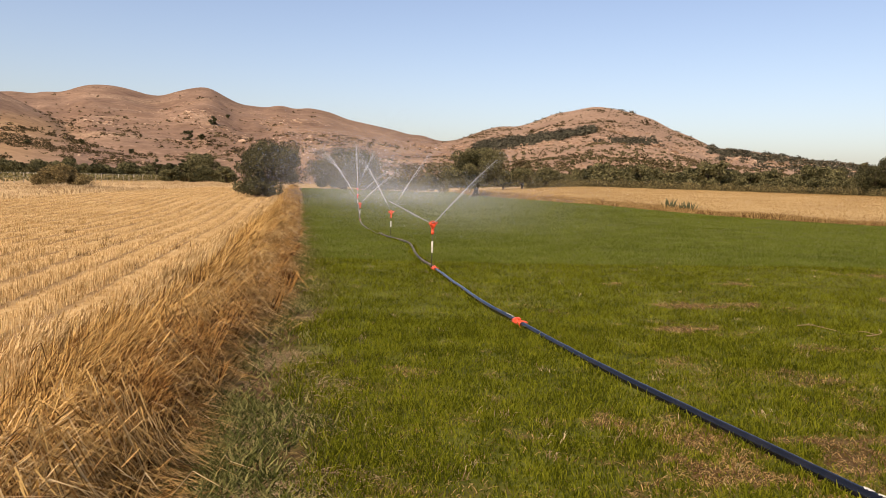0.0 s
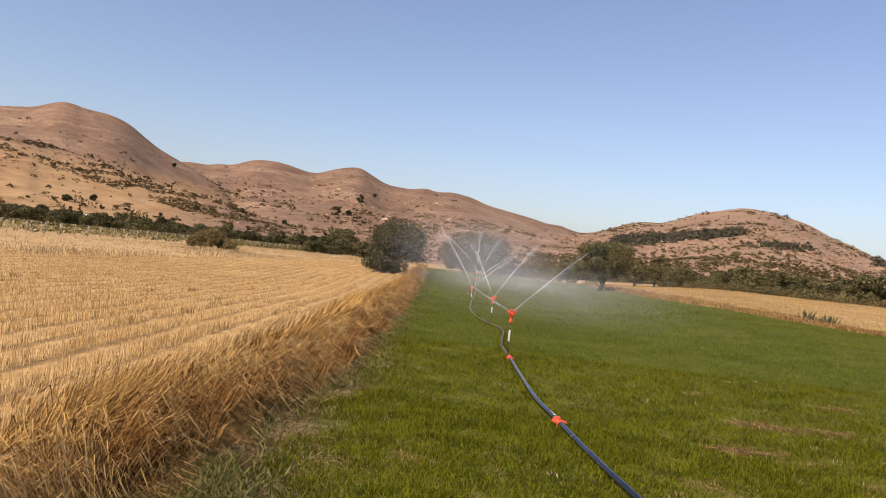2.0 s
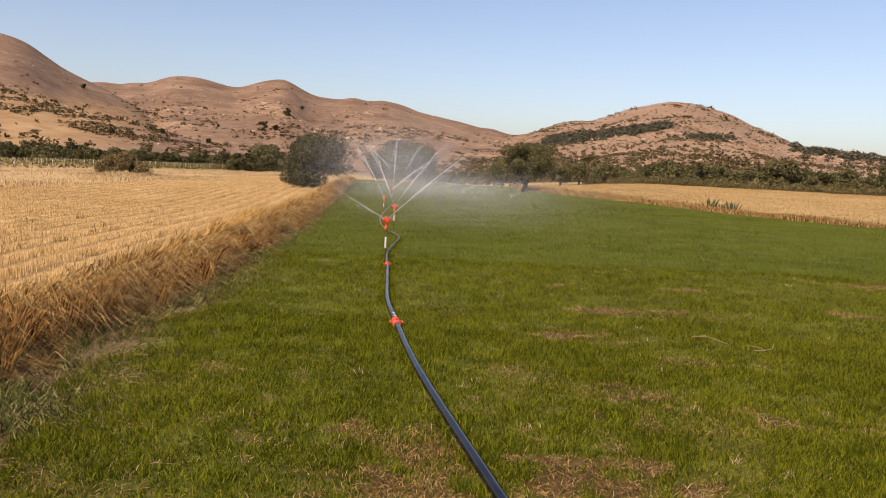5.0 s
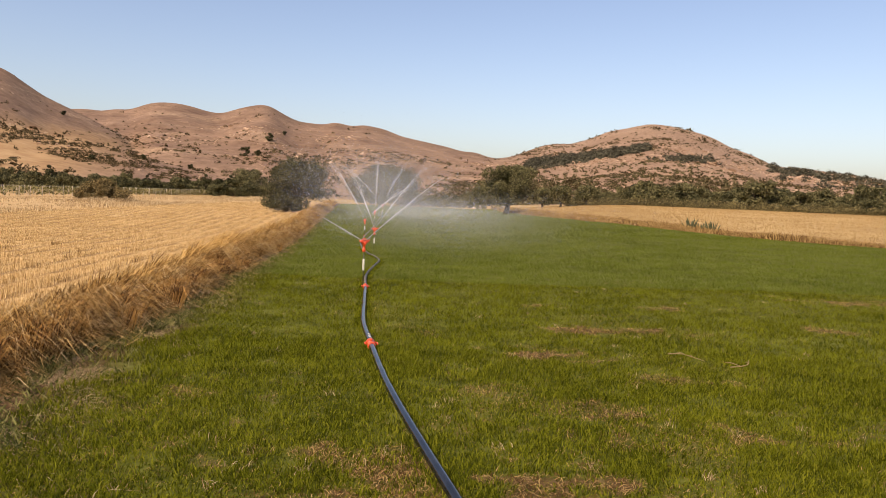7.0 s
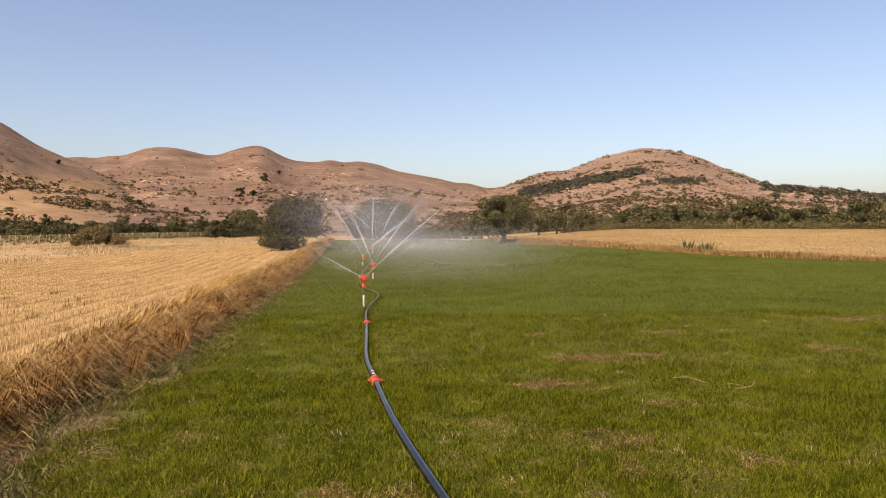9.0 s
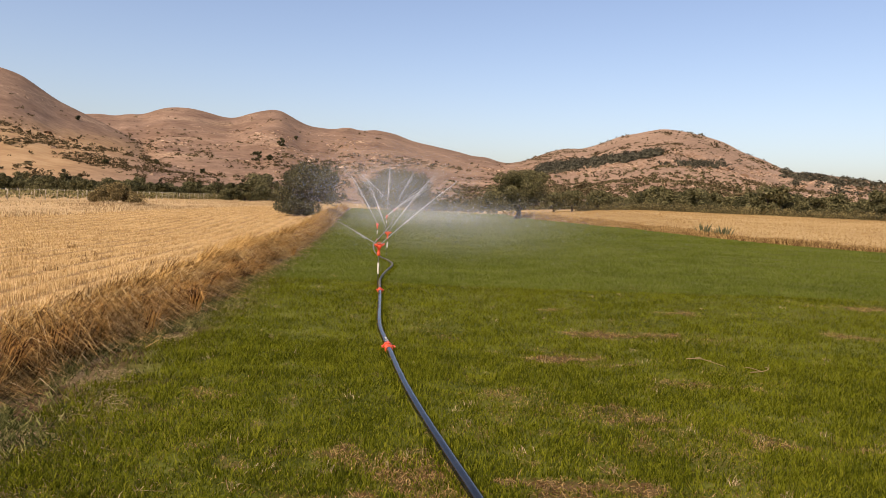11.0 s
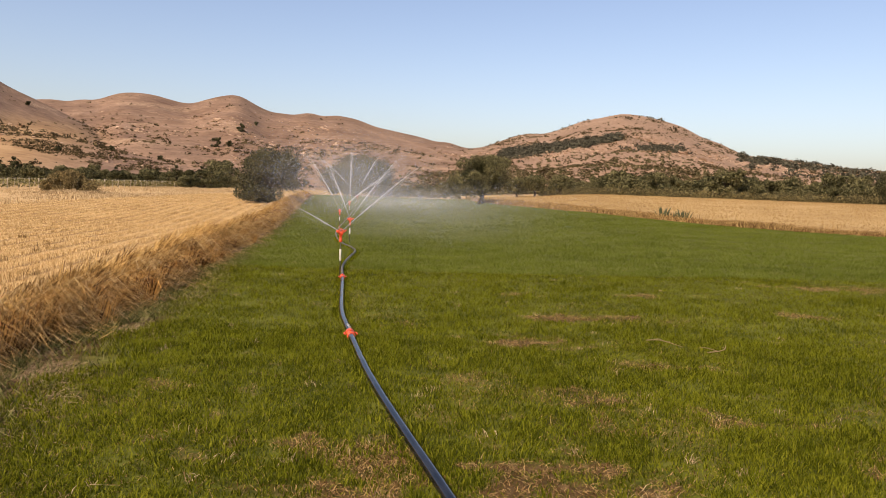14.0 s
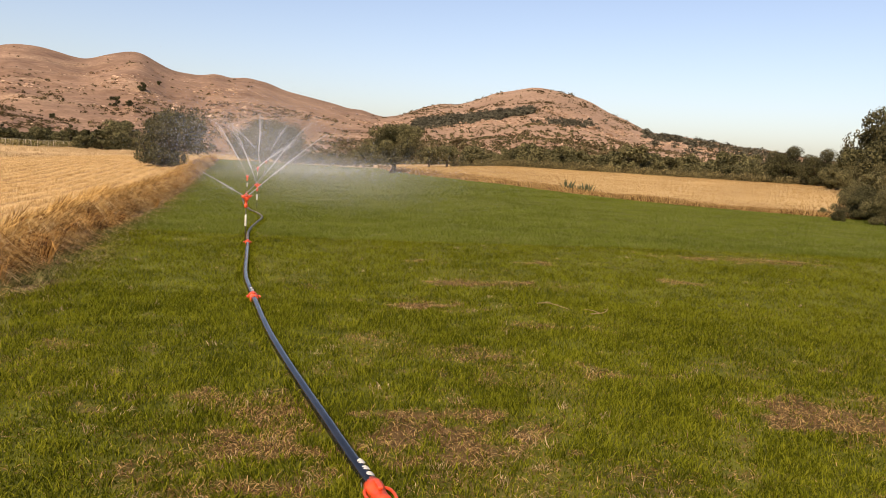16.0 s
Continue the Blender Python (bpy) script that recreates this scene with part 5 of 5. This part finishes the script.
def pipe_marks():
    """Flakes of old white label stuck on the pipe beside its couplings."""
    g = np.random.default_rng(71)
    p = laid(WAY, R_PIPE, 0.02)
    for start, count in ((2.75, 3), (7.9, 3)):
        for k in range(count):
            i = int(np.argmin(np.abs(p[:, 1] - (start + 0.13 + 0.085 * k))))
            c, d = p[i], p[i + 2] - p[i - 2]
            d = d / np.linalg.norm(d)
            side = np.cross(d, (0, 0, 1.0))
            ring = []
            for t in np.linspace(0, 2 * np.pi, 9)[:-1]:
                s, l = math.cos(t) * 0.7 * g.uniform(0.7, 1.1), math.sin(t) * 0.034 * g.uniform(0.7, 1.2)
                ring.append(c + d * l + (side * math.sin(s + 0.25) + np.array([0, 0, 1.0]) * math.cos(s + 0.25)) * (R_PIPE + 0.0022))
            v = np.array(ring + [c + (side * math.sin(0.25) + np.array([0, 0, 1.0]) * math.cos(0.25)) * (R_PIPE + 0.004)])
            v = v - c
            tri = [(8, a, (a + 1) % 8) for a in range(8)]
            tagged(part("label_flake", mesh_np("label_flake", v, tri), M_WHITE, None, "", pose(*c)), "flake of old white label stuck on the pipe", "label", "label flakes")


pipe_marks()


def sprinkler(x, y, height, turn, label):
    """A two-nozzle impact sprinkler on a riser."""
    z = float(land(x, y))
    ob = thing("sprinkler", x, y, z, label, "sprinkler", "sprinklers", turn)
    h = height
    part("riser", mesh_np("riser", *tube([(0, 0, -0.1), (0, 0, h * 0.5), (0, 0, h - 0.14)], 0.010, 10), flat=False), M_RISER, ob, "thin tarnished steel riser")
    part("sleeve", mesh_np("sleeve", *tube([(0, 0, h * 0.40), (0, 0, h * 0.42), (0, 0, h * 0.65), (0, 0, h * 0.66)], [0.017, 0.021, 0.021, 0.017], 12), flat=False), M_WHITE, ob, "white plastic sleeve")
    prof = ((h - 0.16, 0.020), (h - 0.15, 0.034), (h - 0.10, 0.034), (h - 0.09, 0.026), (h - 0.03, 0.026), (h - 0.02, 0.042), (h + 0.04, 0.042), (h + 0.05, 0.02))
    part("body", mesh_np("body", *tube([(0, 0, a) for a, b in prof], [b for a, b in prof], 14), flat=False), M_ORANGE, ob)
    for s, l in ((1, 0.15), (-1, 0.11)):
        t = np.array([0, 0.5, 0.96, 1.0])
        path = np.stack([s * l * t, 0 * t, h + 0.01 + 0.42 * l * t], 1)
        part("nozzle", mesh_np("nozzle", *tube(path, [0.030, 0.024, 0.018, 0.010], 10), flat=False), M_ORANGE, ob)
    bridge = spline([(0, -0.045, h - 0.02), (0, -0.055, h + 0.07), (0, 0, h + 0.105), (0, 0.055, h + 0.07), (0, 0.045, h - 0.02)], 0.02)
    part("bridge", mesh_np("bridge", *tube(bridge, 0.010, 8), flat=False), M_ORANGE, ob)
    arm = [(-0.10, 0.02, h + 0.062), (0, 0, h + 0.066), (0.14, 0, h + 0.066), (0.17, 0.03, h + 0.064)]
    part("swing_arm", mesh_np("swing_arm", *tube(arm, [0.016, 0.011, 0.009, 0.016], 8), flat=False), M_ORANGE, ob)
    spring = [(0.02 * math.cos(a), 0.02 * math.sin(a), h + 0.066 + 0.0012 * a) for a in np.linspace(0, 25, 70)]
    part("spring", mesh_np("spring", *tube(spring, 0.003, 5), flat=False), M_ZINC, ob, "steel spring")
    return np.array([x, y, z + h + 0.04])


HEADS = [sprinkler(-1.92, 13.34, 0.87, 52, "orange two-nozzle sprinkler on a riser with a white sleeve"),
         sprinkler(-3.03, 23.52, 0.76, 40, "orange sprinkler spraying in the middle of the crop"),
         sprinkler(-4.80, 33.6, 0.72, 110, "distant orange sprinkler on its riser with a white sleeve"),
         sprinkler(-5.75, 44.6, 0.75, 75, "distant orange sprinkler on its riser"),
         sprinkler(-6.6, 56.0, 0.80, 130, "faint sprinkler at the far end of the crop")]


def jet(head, bearing, length, tilt, seed, reach=24.0):
    """A stream of water: a thin bar that breaks up into drops."""
    g = np.random.default_rng(seed)
    a, e = radians(bearing), radians(tilt)
    d = np.array([math.sin(a), math.cos(a), 0])

    def along(s):
        return head + d * s[:, None] + np.array([0, 0, 1.0]) * (s * math.tan(e) * (1 - s / reach))[:, None]

    s = np.linspace(0.02, 1, 26) * length
    bar = tube(along(s), (0.005 + 0.007 * s / length) * np.clip(1.15 - s / length, 0.03, 1) ** 0.7, 7)
    n = int(230 * length)
    q = length * (0.3 + 1.0 * g.random(n) ** 1.2)
    c = along(q) + g.normal(size=(n, 3)) * (0.010 + 0.055 * (q / length) ** 2)[:, None] - np.array([0, 0, 1.0]) * (np.abs(g.normal(size=n)) * 0.09 * (q / length) ** 2)[:, None]
    c[:, 2] = np.maximum(c[:, 2], land(c[:, 0], c[:, 1]) + 0.05)
    size = g.uniform(0.0025, 0.005, n) * (0.7 + c[:, 1] / 45)
    t0 = np.array([(1, 1, 1), (-1, -1, 1), (-1, 1, -1), (1, -1, -1)], float)
    v = (t0[None] * size[:, None, None] + c[:, None]).reshape(-1, 3)
    f = (np.array([(0, 1, 2), (0, 3, 1), (0, 2, 3), (1, 3, 2)])[None] + (np.arange(n) * 4)[:, None, None]).reshape(-1, 3)
    ob = part("water_jet", mesh_np("water_jet", *join(bar, (v, f, None))), M_JET)
    tagged(ob, "white stream of water from a sprinkler nozzle", "water jet", "water jets", "stuff")


for k, (head, bearing, length, tilt) in enumerate(((0, 38, 2.3, 33), (0, -66, 1.0, 24), (1, 24, 3.2, 37), (1, -24, 2.7, 36), (2, -32, 3.6, 38), (2, 36, 2.4, 34), (3, -6, 4.2, 40), (3, 40, 3.0, 33), (4, -42, 5.0, 35), (4, 10, 4.2, 36))):
    jet(HEADS[head], bearing, length, tilt, 80 + k)


def mist(cx, cy, cz, sx, sy, sz, n, seed, near=35, fine=1.0):
    """Fine drops hanging in the air."""
    g = np.random.default_rng(seed)
    c = g.normal(size=(n, 3)) * np.array([sx, sy, sz]) + np.array([cx, cy, cz])
    c[:, 1] = near + np.abs(c[:, 1] - near)
    low = land(c[:, 0], c[:, 1])
    c[:, 2] = low + np.abs(c[:, 2] - low) + 0.1
    size = g.uniform(0.012, 0.030, n) * fine
    a = g.normal(size=(n, 3, 3))
    v = (a / np.linalg.norm(a, axis=2)[..., None] * size[:, None, None] + c[:, None]).reshape(-1, 3)
    f = np.arange(n * 3).reshape(-1, 3)
    tagged(part("water_spray", mesh_np("water_spray", v, f), M_MIST), "drifting cloud of fine water drops over the crop", "water spray", kind="stuff")


mist(-5.6, 47, 2.0, 2.3, 4.5, 1.3, 300000, 91)
mist(-3.0, 54, 0.5, 3.4, 8.0, 0.45, 150000, 92)
mist(-10.2, 46, 2.3, 1.3, 2.5, 1.1, 24000, 93)
mist(0.6, 46, 0.7, 4.0, 9.0, 0.7, 170000, 94, 35, 0.65)
mist(-1.0, 29, 0.4, 2.6, 5.0, 0.45, 200000, 95, 19, 0.5)


def stone():
    x, y = bear(-12.6, 60.4)
    v = blobs(np.array([0.0]), np.array([0.0]), np.array([0.16]), np.array([0.26]), np.array([0.7]), 5)
    tagged(part("pale_stone", mesh_np("pale_stone", *v), M_LIME, None, "", pose(x, y, float(land(x, y)))), "pale rough stone at the foot of the oak", "stone")


stone()
